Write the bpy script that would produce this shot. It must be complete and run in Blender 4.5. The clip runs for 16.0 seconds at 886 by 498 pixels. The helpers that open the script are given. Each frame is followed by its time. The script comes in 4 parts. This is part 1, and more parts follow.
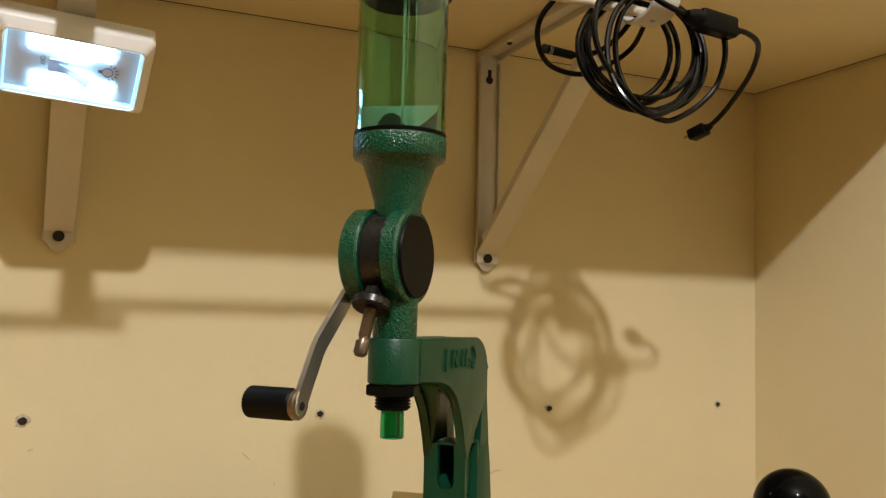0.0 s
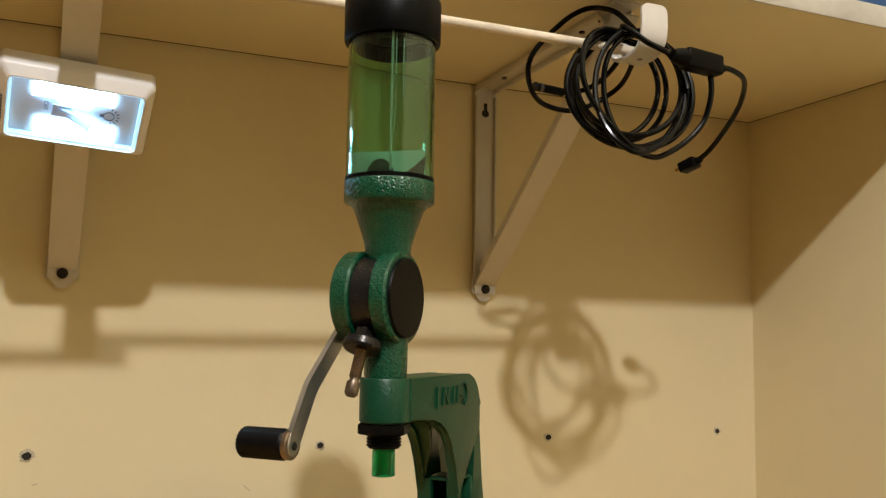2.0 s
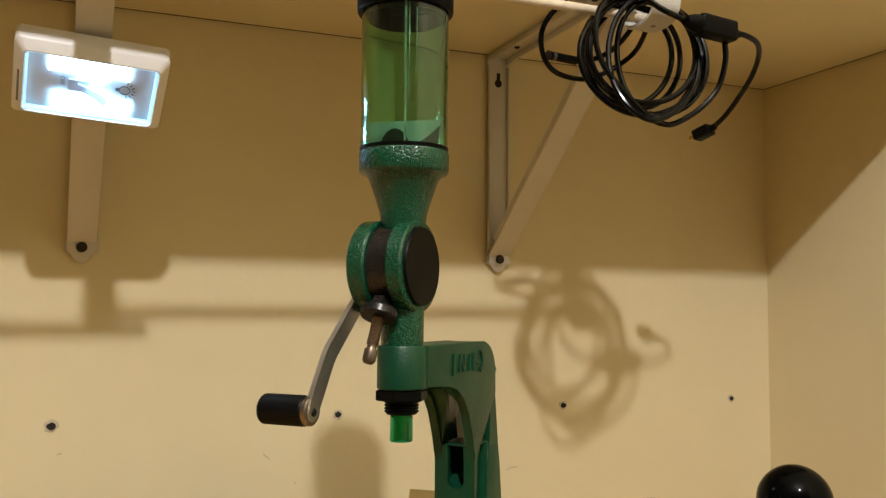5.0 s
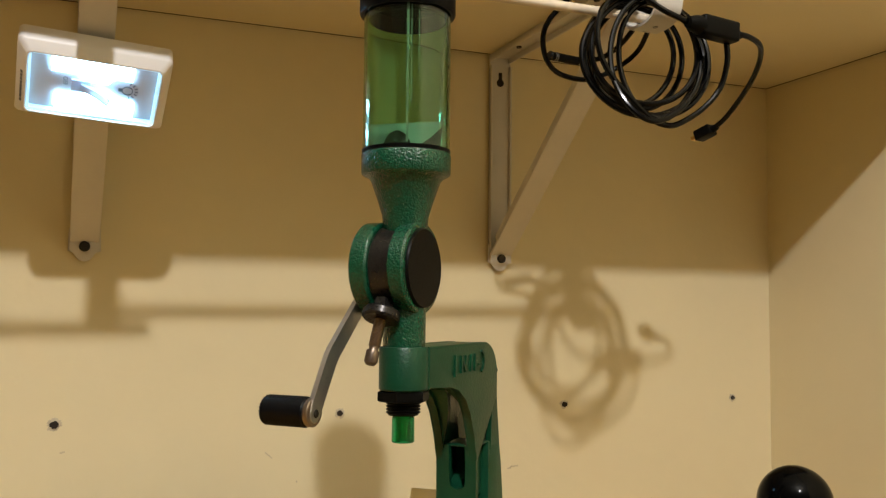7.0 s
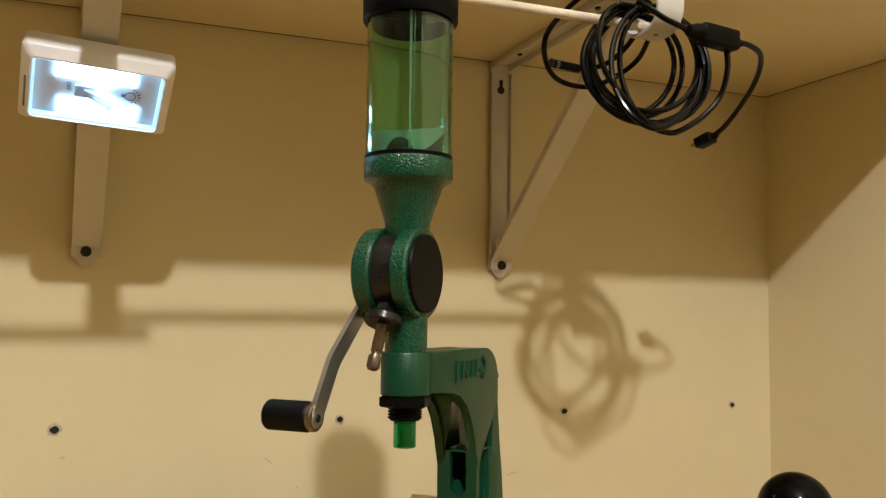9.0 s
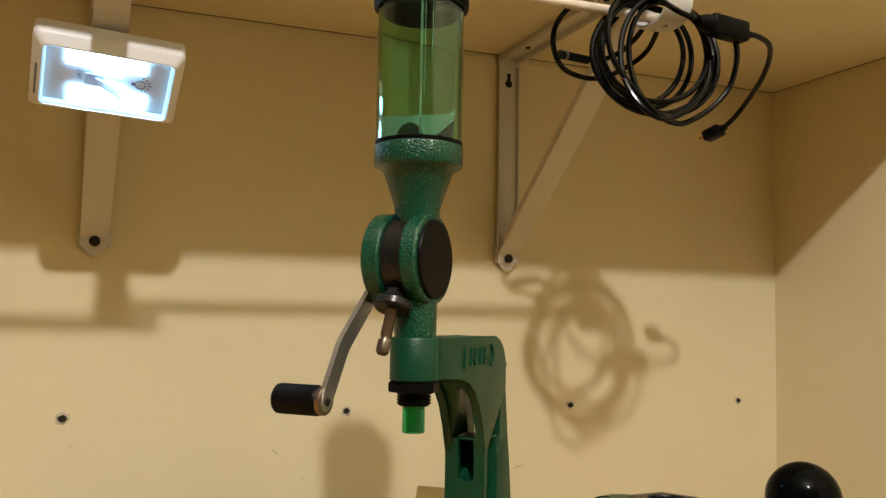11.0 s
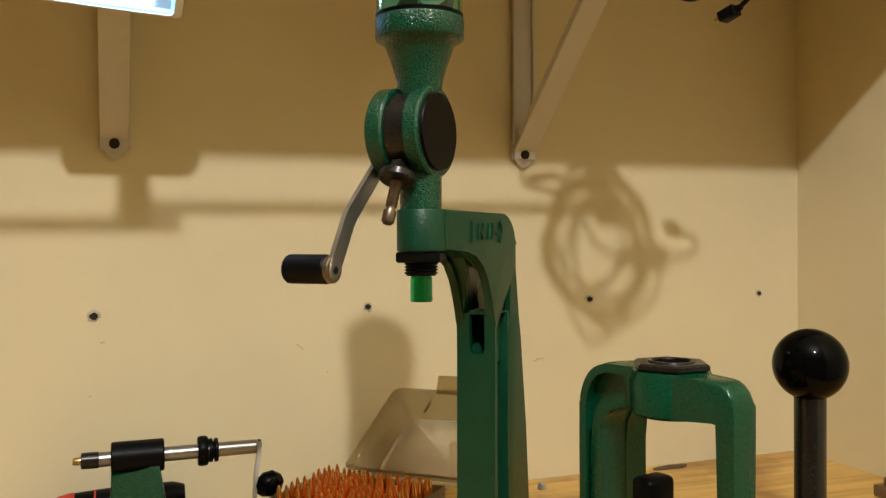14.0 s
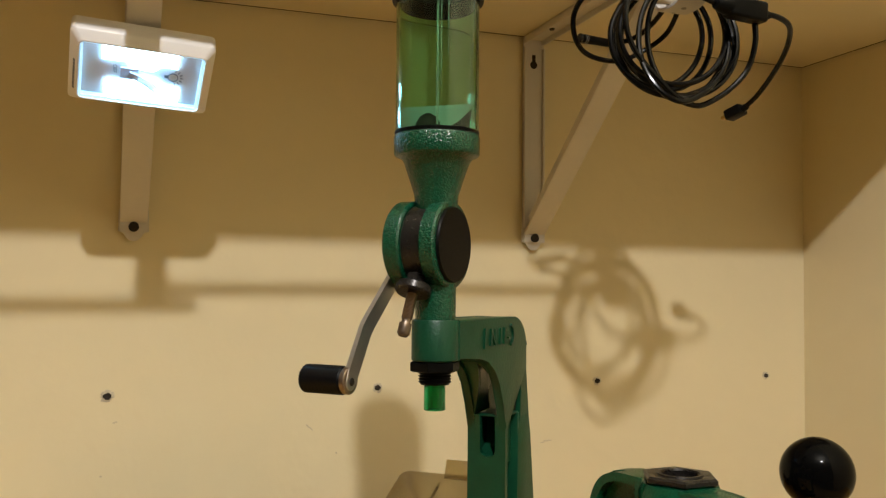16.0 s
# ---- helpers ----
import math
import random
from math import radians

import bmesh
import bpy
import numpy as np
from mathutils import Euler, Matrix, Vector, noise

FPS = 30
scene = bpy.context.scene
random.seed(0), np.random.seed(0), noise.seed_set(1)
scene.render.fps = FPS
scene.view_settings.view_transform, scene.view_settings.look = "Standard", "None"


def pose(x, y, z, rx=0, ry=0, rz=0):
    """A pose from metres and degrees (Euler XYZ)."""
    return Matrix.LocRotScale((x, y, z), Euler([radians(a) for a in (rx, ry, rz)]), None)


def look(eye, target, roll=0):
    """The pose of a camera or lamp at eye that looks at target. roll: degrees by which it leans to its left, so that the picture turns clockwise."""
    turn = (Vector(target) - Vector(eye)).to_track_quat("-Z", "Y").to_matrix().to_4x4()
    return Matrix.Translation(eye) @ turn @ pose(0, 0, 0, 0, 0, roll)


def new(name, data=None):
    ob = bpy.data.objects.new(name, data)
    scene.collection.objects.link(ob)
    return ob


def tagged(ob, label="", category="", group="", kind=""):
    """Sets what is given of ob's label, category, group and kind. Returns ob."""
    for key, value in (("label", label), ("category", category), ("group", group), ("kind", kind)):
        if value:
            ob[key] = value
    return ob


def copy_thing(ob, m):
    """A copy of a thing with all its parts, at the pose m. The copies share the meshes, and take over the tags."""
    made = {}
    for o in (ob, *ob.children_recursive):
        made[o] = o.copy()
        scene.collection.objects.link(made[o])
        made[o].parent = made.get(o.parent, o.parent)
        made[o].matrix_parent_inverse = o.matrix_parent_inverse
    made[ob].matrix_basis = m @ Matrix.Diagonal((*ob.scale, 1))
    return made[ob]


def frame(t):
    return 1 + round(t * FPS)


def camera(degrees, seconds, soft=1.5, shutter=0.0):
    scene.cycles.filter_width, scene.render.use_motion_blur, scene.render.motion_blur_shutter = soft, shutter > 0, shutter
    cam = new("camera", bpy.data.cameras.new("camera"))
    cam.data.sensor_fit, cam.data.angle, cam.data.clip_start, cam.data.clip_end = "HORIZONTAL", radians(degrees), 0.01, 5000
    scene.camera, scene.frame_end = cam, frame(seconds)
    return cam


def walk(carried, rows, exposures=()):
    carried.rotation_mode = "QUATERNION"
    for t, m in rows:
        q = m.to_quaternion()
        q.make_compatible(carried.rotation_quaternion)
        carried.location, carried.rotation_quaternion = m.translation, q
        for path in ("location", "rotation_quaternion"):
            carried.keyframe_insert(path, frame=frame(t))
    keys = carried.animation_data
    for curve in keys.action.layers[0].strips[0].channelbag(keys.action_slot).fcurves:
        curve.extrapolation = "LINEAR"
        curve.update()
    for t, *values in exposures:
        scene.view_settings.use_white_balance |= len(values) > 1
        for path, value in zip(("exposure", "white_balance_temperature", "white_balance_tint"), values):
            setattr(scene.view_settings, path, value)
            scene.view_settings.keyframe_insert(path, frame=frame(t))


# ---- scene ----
cam = camera(54.5, 16.0, 1.3)
PATH = [
    (0, (0.878, -0.8, 1.188), (1.665, 1.033, 1.336), 1.4),
    (0.5, (0.879, -0.804, 1.196), (1.651, 1.025, 1.435), 1.2),
    (1, (0.877, -0.812, 1.198), (1.643, 1.02, 1.434), 1.2),
    (1.5, (0.88, -0.814, 1.198), (1.647, 1.021, 1.409), 0.9),
    (2, (0.882, -0.816, 1.198), (1.65, 1.021, 1.394), 0.9),
    (2.5, (0.879, -0.817, 1.198), (1.641, 1.023, 1.378), 0.8),
    (3, (0.877, -0.817, 1.193), (1.638, 1.025, 1.357), 0.7),
    (3.5, (0.879, -0.819, 1.196), (1.616, 1.034, 1.353), 0.4),
    (4, (0.879, -0.818, 1.194), (1.619, 1.034, 1.343), 0.4),
    (6.5, (0.881, -0.822, 1.198), (1.621, 1.032, 1.32), 0.4),
    (7, (0.879, -0.821, 1.198), (1.617, 1.034, 1.323), 0.5),
    (7.5, (0.88, -0.821, 1.197), (1.618, 1.034, 1.326), 0.5),
    (8, (0.877, -0.821, 1.198), (1.615, 1.034, 1.331), 0.5),
    (8.5, (0.877, -0.822, 1.198), (1.618, 1.03, 1.339), 0.6),
    (11, (0.874, -0.821, 1.189), (1.605, 1.035, 1.332), 1.0),
    (11.5, (0.881, -0.818, 1.189), (1.609, 1.039, 1.339), 0.9),
    (12, (0.885, -0.821, 1.195), (1.604, 1.038, 1.359), 0.7),
    (12.5, (0.883, -0.823, 1.193), (1.599, 1.037, 1.36), 0.8),
    (13, (0.881, -0.821, 1.189), (1.597, 1.039, 1.35), 1.1),
    (13.5, (0.891, -0.822, 1.168), (1.595, 1.047, 1.275), 0.2),
    (14, (0.886, -0.832, 1.159), (1.55, 1.054, 1.131), -0.4),
    (14.5, (0.884, -0.833, 1.167), (1.547, 1.054, 1.162), -0.0),
    (15, (0.881, -0.837, 1.173), (1.54, 1.052, 1.182), 0.6),
    (15.5, (0.876, -0.844, 1.182), (1.532, 1.045, 1.207), 1.0),
    (16, (0.877, -0.843, 1.194), (1.528, 1.046, 1.277), 0.5),
]
walk(cam, [(t, look(eye, target, roll)) for t, eye, target, roll in PATH])

# ---- world and light ----
world = bpy.data.worlds.new("room_world")
scene.world = world
world.use_nodes = True
world.node_tree.nodes["Background"].inputs[0].default_value = (0.02, 0.016, 0.01, 1)
world.node_tree.nodes["Background"].inputs[1].default_value = 0.1

BULB = (0.800, -1.50, 2.346)
bulb_data = bpy.data.lights.new("ceiling_bulb_light", "POINT")
bulb_data.energy, bulb_data.color, bulb_data.shadow_soft_size = 74, (1.0, 0.975, 0.970), 0.027
bulb_light = new("ceiling_bulb_light", bulb_data)
bulb_light.location = BULB


# ---- materials ----
def material(name, color, rough=0.5, metal=0.0, var=0.0, var_scale=20.0, var_color=None, bump=0.0, bump_scale=200.0,
             fine=0.0, fine_scale=900.0, coat=0.0, spec=0.5):
    """A principled surface with two scales of colour change and relief, sized in metres."""
    m = bpy.data.materials.new(name)
    m.use_nodes = True
    nt = m.node_tree
    b = nt.nodes["Principled BSDF"]
    b.inputs["Base Color"].default_value = (*color, 1)
    b.inputs["Roughness"].default_value, b.inputs["Metallic"].default_value = rough, metal
    b.inputs["Coat Weight"].default_value, b.inputs["Specular IOR Level"].default_value = coat, spec
    tc = nt.nodes.new("ShaderNodeTexCoord")
    if var:
        big, small = nt.nodes.new("ShaderNodeTexNoise"), nt.nodes.new("ShaderNodeTexNoise")
        big.inputs["Scale"].default_value, big.inputs["Detail"].default_value = var_scale, 5
        small.inputs["Scale"].default_value, small.inputs["Detail"].default_value = var_scale * 9, 4
        add = nt.nodes.new("ShaderNodeMath")
        add.operation, add.inputs[1].default_value = "MULTIPLY_ADD", 0.35
        nt.links.new(tc.outputs["Object"], big.inputs["Vector"])
        nt.links.new(tc.outputs["Object"], small.inputs["Vector"])
        nt.links.new(small.outputs["Fac"], add.inputs[0])
        nt.links.new(big.outputs["Fac"], add.inputs[2])
        ramp = nt.nodes.new("ShaderNodeValToRGB")
        dark = var_color or tuple(c * (1 - var) for c in color)
        ramp.color_ramp.elements[0].position, ramp.color_ramp.elements[1].position = 0.45, 0.85
        ramp.color_ramp.elements[0].color, ramp.color_ramp.elements[1].color = (*dark, 1), (*color, 1)
        nt.links.new(add.outputs[0], ramp.inputs["Fac"])
        nt.links.new(ramp.outputs["Color"], b.inputs["Base Color"])
        mr = nt.nodes.new("ShaderNodeMapRange")
        mr.inputs["To Min"].default_value, mr.inputs["To Max"].default_value = rough * 0.8, min(1, rough * 1.25)
        nt.links.new(small.outputs["Fac"], mr.inputs["Value"])
        nt.links.new(mr.outputs["Result"], b.inputs["Roughness"])
    last = None
    for strength, scale in ((bump, bump_scale), (fine, fine_scale)):
        if strength:
            n, bp = nt.nodes.new("ShaderNodeTexNoise"), nt.nodes.new("ShaderNodeBump")
            n.inputs["Scale"].default_value, n.inputs["Detail"].default_value = scale, 2
            bp.inputs["Strength"].default_value, bp.inputs["Distance"].default_value = strength, 0.6 / scale
            nt.links.new(tc.outputs["Object"], n.inputs["Vector"])
            nt.links.new(n.outputs["Fac"], bp.inputs["Height"])
            if last:
                nt.links.new(last.outputs["Normal"], bp.inputs["Normal"])
            nt.links.new(bp.outputs["Normal"], b.inputs["Normal"])
            last = bp
    return m


def glass(name, color, rough=0.02, ior=1.49, transmission=1.0):
    m = bpy.data.materials.new(name)
    m.use_nodes = True
    b = m.node_tree.nodes["Principled BSDF"]
    b.inputs["Base Color"].default_value = (*color, 1)
    b.inputs["Roughness"].default_value, b.inputs["IOR"].default_value = rough, ior
    b.inputs["Transmission Weight"].default_value = transmission
    return m


def glow(name, color, strength):
    m = bpy.data.materials.new(name)
    m.use_nodes = True
    b = m.node_tree.nodes["Principled BSDF"]
    b.inputs["Base Color"].default_value = (0.8, 0.8, 0.8, 1)
    b.inputs["Emission Color"].default_value, b.inputs["Emission Strength"].default_value = (*color, 1), strength
    return m


def plywood():
    m = bpy.data.materials.new("varnished_plywood")
    m.use_nodes = True
    nt = m.node_tree
    b = nt.nodes["Principled BSDF"]
    tc, mp = nt.nodes.new("ShaderNodeTexCoord"), nt.nodes.new("ShaderNodeMapping")
    mp.inputs["Scale"].default_value = (4, 60, 60)
    wave, spots = nt.nodes.new("ShaderNodeTexNoise"), nt.nodes.new("ShaderNodeTexNoise")
    wave.inputs["Scale"].default_value, wave.inputs["Detail"].default_value = 1.5, 8
    spots.inputs["Scale"].default_value, spots.inputs["Detail"].default_value = 9, 5
    r1, r2, mix = nt.nodes.new("ShaderNodeValToRGB"), nt.nodes.new("ShaderNodeValToRGB"), nt.nodes.new("ShaderNodeMix")
    mix.data_type, mix.blend_type = "RGBA", "MULTIPLY"
    mix.inputs["Factor"].default_value = 1
    r1.color_ramp.elements[0].position, r1.color_ramp.elements[1].position = 0.3, 0.7
    r1.color_ramp.elements[0].color, r1.color_ramp.elements[1].color = (0.50, 0.27, 0.055, 1), (0.80, 0.54, 0.17, 1)
    r2.color_ramp.elements[0].position, r2.color_ramp.elements[1].position = 0.34, 0.52
    r2.color_ramp.elements[0].color, r2.color_ramp.elements[1].color = (0.45, 0.33, 0.22, 1), (1, 1, 1, 1)
    nt.links.new(tc.outputs["Object"], mp.inputs["Vector"])
    nt.links.new(mp.outputs["Vector"], wave.inputs["Vector"])
    nt.links.new(tc.outputs["Object"], spots.inputs["Vector"])
    nt.links.new(wave.outputs["Fac"], r1.inputs["Fac"])
    nt.links.new(spots.outputs["Fac"], r2.inputs["Fac"])
    nt.links.new(r1.outputs["Color"], mix.inputs["A"])
    nt.links.new(r2.outputs["Color"], mix.inputs["B"])
    nt.links.new(mix.outputs["Result"], b.inputs["Base Color"])
    bp = nt.nodes.new("ShaderNodeBump")
    bp.inputs["Strength"].default_value, bp.inputs["Distance"].default_value = 0.2, 0.001
    nt.links.new(wave.outputs["Fac"], bp.inputs["Height"])
    nt.links.new(bp.outputs["Normal"], b.inputs["Normal"])
    b.inputs["Roughness"].default_value = 0.45
    return m


def hammertone(name, relief, spec):
    """Green hammer paint: shallow glossy cells about a millimetre and a half wide, dark in the seams."""
    m = material(name, (0.004, 0.060, 0.028), 0.17, spec=spec)
    nt = m.node_tree
    b = nt.nodes["Principled BSDF"]
    tc = nt.nodes.new("ShaderNodeTexCoord")
    warp, cells, patch = nt.nodes.new("ShaderNodeTexNoise"), nt.nodes.new("ShaderNodeTexVoronoi"), nt.nodes.new("ShaderNodeTexNoise")
    warp.inputs["Scale"].default_value, patch.inputs["Scale"].default_value = 420, 45
    mixv = nt.nodes.new("ShaderNodeMix")
    mixv.data_type, mixv.blend_type = "RGBA", "LINEAR_LIGHT"
    mixv.inputs["Factor"].default_value = 0.0012
    cells.feature = "SMOOTH_F1"
    cells.inputs["Scale"].default_value, cells.inputs["Smoothness"].default_value = 760, 0.5
    nt.links.new(tc.outputs["Object"], warp.inputs["Vector"])
    nt.links.new(tc.outputs["Object"], patch.inputs["Vector"])
    nt.links.new(tc.outputs["Object"], mixv.inputs["A"])
    nt.links.new(warp.outputs["Color"], mixv.inputs["B"])
    nt.links.new(mixv.outputs["Result"], cells.inputs["Vector"])
    ramp = nt.nodes.new("ShaderNodeValToRGB")
    ramp.color_ramp.elements[0].position, ramp.color_ramp.elements[1].position = 0.15, 0.75
    ramp.color_ramp.elements[0].color, ramp.color_ramp.elements[1].color = (0.004, 0.072, 0.033, 1), (0.002, 0.046, 0.020, 1)
    nt.links.new(cells.outputs["Distance"], ramp.inputs["Fac"])
    nt.links.new(ramp.outputs["Color"], b.inputs["Base Color"])
    rough = nt.nodes.new("ShaderNodeMapRange")
    rough.inputs["To Min"].default_value, rough.inputs["To Max"].default_value = 0.10, 0.24
    nt.links.new(patch.outputs["Fac"], rough.inputs["Value"])
    nt.links.new(rough.outputs["Result"], b.inputs["Roughness"])
    bp = nt.nodes.new("ShaderNodeBump")
    bp.invert = True
    bp.inputs["Strength"].default_value, bp.inputs["Distance"].default_value = relief, 0.0006
    nt.links.new(cells.outputs["Distance"], bp.inputs["Height"])
    nt.links.new(bp.outputs["Normal"], b.inputs["Normal"])
    return m


WALL = material("cream_wall_paint", (0.72, 0.63, 0.395), 0.6, var=0.05, var_scale=5, bump=0.05, bump_scale=45, fine=0.03, fine_scale=400)
SHELF = material("white_shelf_laminate", (0.73, 0.64, 0.43), 0.45, var=0.04, var_scale=8, fine=0.05, fine_scale=400)
EDGE = material("scuffed_white_edge", (0.56, 0.52, 0.45), 0.5, var=0.25, var_scale=14)
FLOOR = material("grey_floor_paint", (0.20, 0.145, 0.085), 0.6, var=0.3, var_scale=4)
DIM_WALL = material("tan_room_paint", (0.34, 0.26, 0.145), 0.7, var=0.05, var_scale=5)
CEILING = material("white_ceiling_paint", (0.78, 0.75, 0.66), 0.8, var=0.04, var_scale=6)
PLY = plywood()
HAMMER = hammertone("green_hammertone_paint", 0.75, 0.5)
PRESS_GREEN = hammertone("green_fine_hammer_paint", 0.30, 0.32)
SMOOTH_GREEN = material("green_smooth_enamel", (0.004, 0.050, 0.022), 0.34, var=0.18, var_scale=60, bump=0.18, bump_scale=560, spec=0.33)
BLACK = material("black_moulded_plastic", (0.003, 0.003, 0.0027), 0.38, var=0.3, var_scale=60, fine=0.08, spec=0.08)
GLOSS_BLACK = material("black_glossy_ball", (0.002, 0.002, 0.002), 0.10, var=0.2, var_scale=60, spec=0.07)
RUBBER = material("black_cable_rubber", (0.002, 0.002, 0.002), 0.17, var=0.3, var_scale=50, spec=0.20)
GRIP = material("knurled_black_steel", (0.004, 0.004, 0.0045), 0.38, var=0.3, var_scale=90, spec=0.16)
BLUED = material("blued_steel", (0.026, 0.023, 0.021), 0.28, 0.6, var=0.35, var_scale=70, fine=0.06)
OXIDE = material("black_oxide_steel", (0.008, 0.008, 0.0075), 0.25, var=0.3, var_scale=40, spec=0.6)
BRONZE = material("worn_bronzed_steel", (0.26, 0.20, 0.15), 0.33, 0.9, var=0.3, var_scale=90, fine=0.08)
STEEL = material("brushed_steel", (0.30, 0.285, 0.265), 0.30, 0.95, var=0.1, var_scale=40)
ALU = material("satin_aluminium", (0.46, 0.44, 0.42), 0.30, 0.9, var=0.15, var_scale=60, fine=0.06)
BRASS = material("brass", (0.62, 0.42, 0.16), 0.28, 1.0, var=0.2, var_scale=90)
COPPER = material("copper_jacket", (0.95, 0.46, 0.16), 0.19, 1.0, var=0.25, var_scale=150)
BRACKET = material("white_enamelled_steel", (0.60, 0.565, 0.51), 0.40, var=0.06, var_scale=25, fine=0.04)
WHITE = material("white_plastic", (0.80, 0.78, 0.76), 0.35, var=0.03, var_scale=40)
PANEL = material("pale_lamp_panel", (0.56, 0.57, 0.60), 0.45)
TOGGLE = glass("grey_toggle_plastic", (0.62, 0.64, 0.70), 0.6, 1.3, 0.40)
GREY_INK = material("grey_ink", (0.10, 0.12, 0.14), 0.6)
DOWEL = material("bare_wood_dowel", (0.70, 0.60, 0.46), 0.6, var=0.25, var_scale=35, bump=0.15, bump_scale=150)
RED = material("red_handle_rubber", (0.50, 0.03, 0.02), 0.5, var=0.15, var_scale=40)
BLUE = material("blue_woven_plastic", (0.015, 0.075, 0.22), 0.45, var=0.35, var_scale=30, bump=0.3, bump_scale=250)
POWDER = material("dark_powder", (0.02, 0.02, 0.022), 0.7, var=0.4, var_scale=200, bump=0.5, bump_scale=1500)
PALE_FILM = material("thin_pale_film", (0.80, 0.84, 0.80), 0.7)
PALE_FILM.node_tree.nodes["Principled BSDF"].inputs["Alpha"].default_value = 0.30
BAFFLE = material("dusty_pale_baffle", (0.42, 0.48, 0.46), 0.6, var=0.15, var_scale=60)
# near-black for the shade inside holes, and for dark screw heads
DARK_HOLE = material("dark_hole", (0.02, 0.015, 0.01), 0.9)
SCUFF = material("scuffed_plaster", (0.60, 0.53, 0.38), 0.8, var=0.3, var_scale=200)
SCUFF_DARK = material("faint_pencil_scuff", (0.57, 0.49, 0.33), 0.8, var=0.15, var_scale=300)
MARKS = ((1.031, 1.0535, 0.0085, -40, 0.0011), (0.842, 1.0180, 0.0018, 20, 0.0016), (1.058, 1.0275, 0.0015, 0, 0.0015), (1.288, 1.0280, 0.0090, 3, 0.0012), (0.853, 1.0660, 0.0040, 15, 0.0012), (1.282, 1.0262, 0.0040, 5, 0.0010))
# brown that stands in for the shade in the shelf's joint with the walls
GAP_SHADE = material("gap_shade_brown", (0.10, 0.065, 0.03), 0.9, var=0.4, var_scale=30)
STAIN = material("dark_wood_stain", (0.10, 0.06, 0.03), 0.6, var=0.4, var_scale=40)
GREEN_ACRYLIC = glass("green_acrylic", (0.52, 0.86, 0.62))
GREEN_TIP = glass("green_translucent_plastic", (0.005, 0.42, 0.17), 0.08)
SMOKE = glass("smoke_plastic", (0.46, 0.37, 0.19), 0.34)
LED = glow("led_strip", (0.30, 0.66, 1.0), 24.0)
EDGE_GLOW = glow("lamp_lens_edge", (0.30, 0.68, 1.0), 1.0)


# ---- mesh helpers ----
def box(bm, size, at=(0, 0, 0), bevel=0.0, m=None, seg=2):
    r = bmesh.ops.create_cube(bm, size=1, matrix=(m or Matrix()) @ Matrix.Translation(at) @ Matrix.Diagonal((*size, 1)))
    if bevel:
        es = list({e for v in r["verts"] for e in v.link_edges})
        bmesh.ops.bevel(bm, geom=es, offset=bevel, segments=seg, profile=0.5, affect="EDGES")
    return bm


def axis_frame(p0, p1):
    p0, p1 = Vector(p0), Vector(p1)
    return Matrix.Translation(p0) @ (p1 - p0).to_track_quat("Z", "Y").to_matrix().to_4x4()


def lathe(bm, profile, m=None, n=40, closed=True):
    """Turn (radius, height) pairs round the frame's z."""
    m = m or Matrix()
    rings = []
    for r, z in profile:
        rings.append([bm.verts.new(m @ Vector((r * math.cos(2 * math.pi * k / n), r * math.sin(2 * math.pi * k / n), z))) for k in range(n)])
    for a, b in zip(rings, rings[1:]):
        for k in range(n):
            bm.faces.new((a[k], a[(k + 1) % n], b[(k + 1) % n], b[k]))
    if closed:
        bm.faces.new(list(reversed(rings[0])))
        bm.faces.new(rings[-1])
    return bm


def rod(bm, p0, p1, r, n=24, edge=0.0006):
    length = (Vector(p1) - Vector(p0)).length
    return lathe(bm, [(r - edge, 0), (r, edge), (r, length - edge), (r - edge, length)], axis_frame(p0, p1), n)


def knurl(bm, p0, p1, r, n=36, depth=0.0004, rows=7):
    """A turned grip with a diamond pattern."""
    length, m = (Vector(p1) - Vector(p0)).length, axis_frame(p0, p1)
    rings = []
    for j in range(rows + 1):
        rr = []
        for k in range(n):
            a = 2 * math.pi * (k + 0.5 * (j % 2)) / n
            q = r - (depth if (k + j) % 2 else 0) - (0.001 if j in (0, rows) else 0)
            rr.append(bm.verts.new(m @ Vector((q * math.cos(a), q * math.sin(a), length * j / rows))))
        rings.append(rr)
    for a, b in zip(rings, rings[1:]):
        for k in range(n):
            bm.faces.new((a[k], a[(k + 1) % n], b[(k + 1) % n], b[k]))
    bm.faces.new(list(reversed(rings[0])))
    bm.faces.new(rings[-1])
    return bm


def prism(bm, outline, lo, hi, bevel=0.0, m=None):
    """Push a flat outline of (x, z) pairs from y = lo to y = hi."""
    m = m or Matrix()
    a = [bm.verts.new(m @ Vector((x, lo, z))) for x, z in outline]
    b = [bm.verts.new(m @ Vector((x, hi, z))) for x, z in outline]
    n = len(outline)
    faces = [bm.faces.new(a), bm.faces.new(list(reversed(b)))]
    for k in range(n):
        faces.append(bm.faces.new((a[k], b[k], b[(k + 1) % n], a[(k + 1) % n])))
    if bevel:
        es = list({e for f in faces[:2] for e in f.edges})
        bmesh.ops.bevel(bm, geom=es, offset=bevel, segments=3, profile=0.5, affect="EDGES")
    bmesh.ops.recalc_face_normals(bm, faces=bm.faces[:])
    return bm


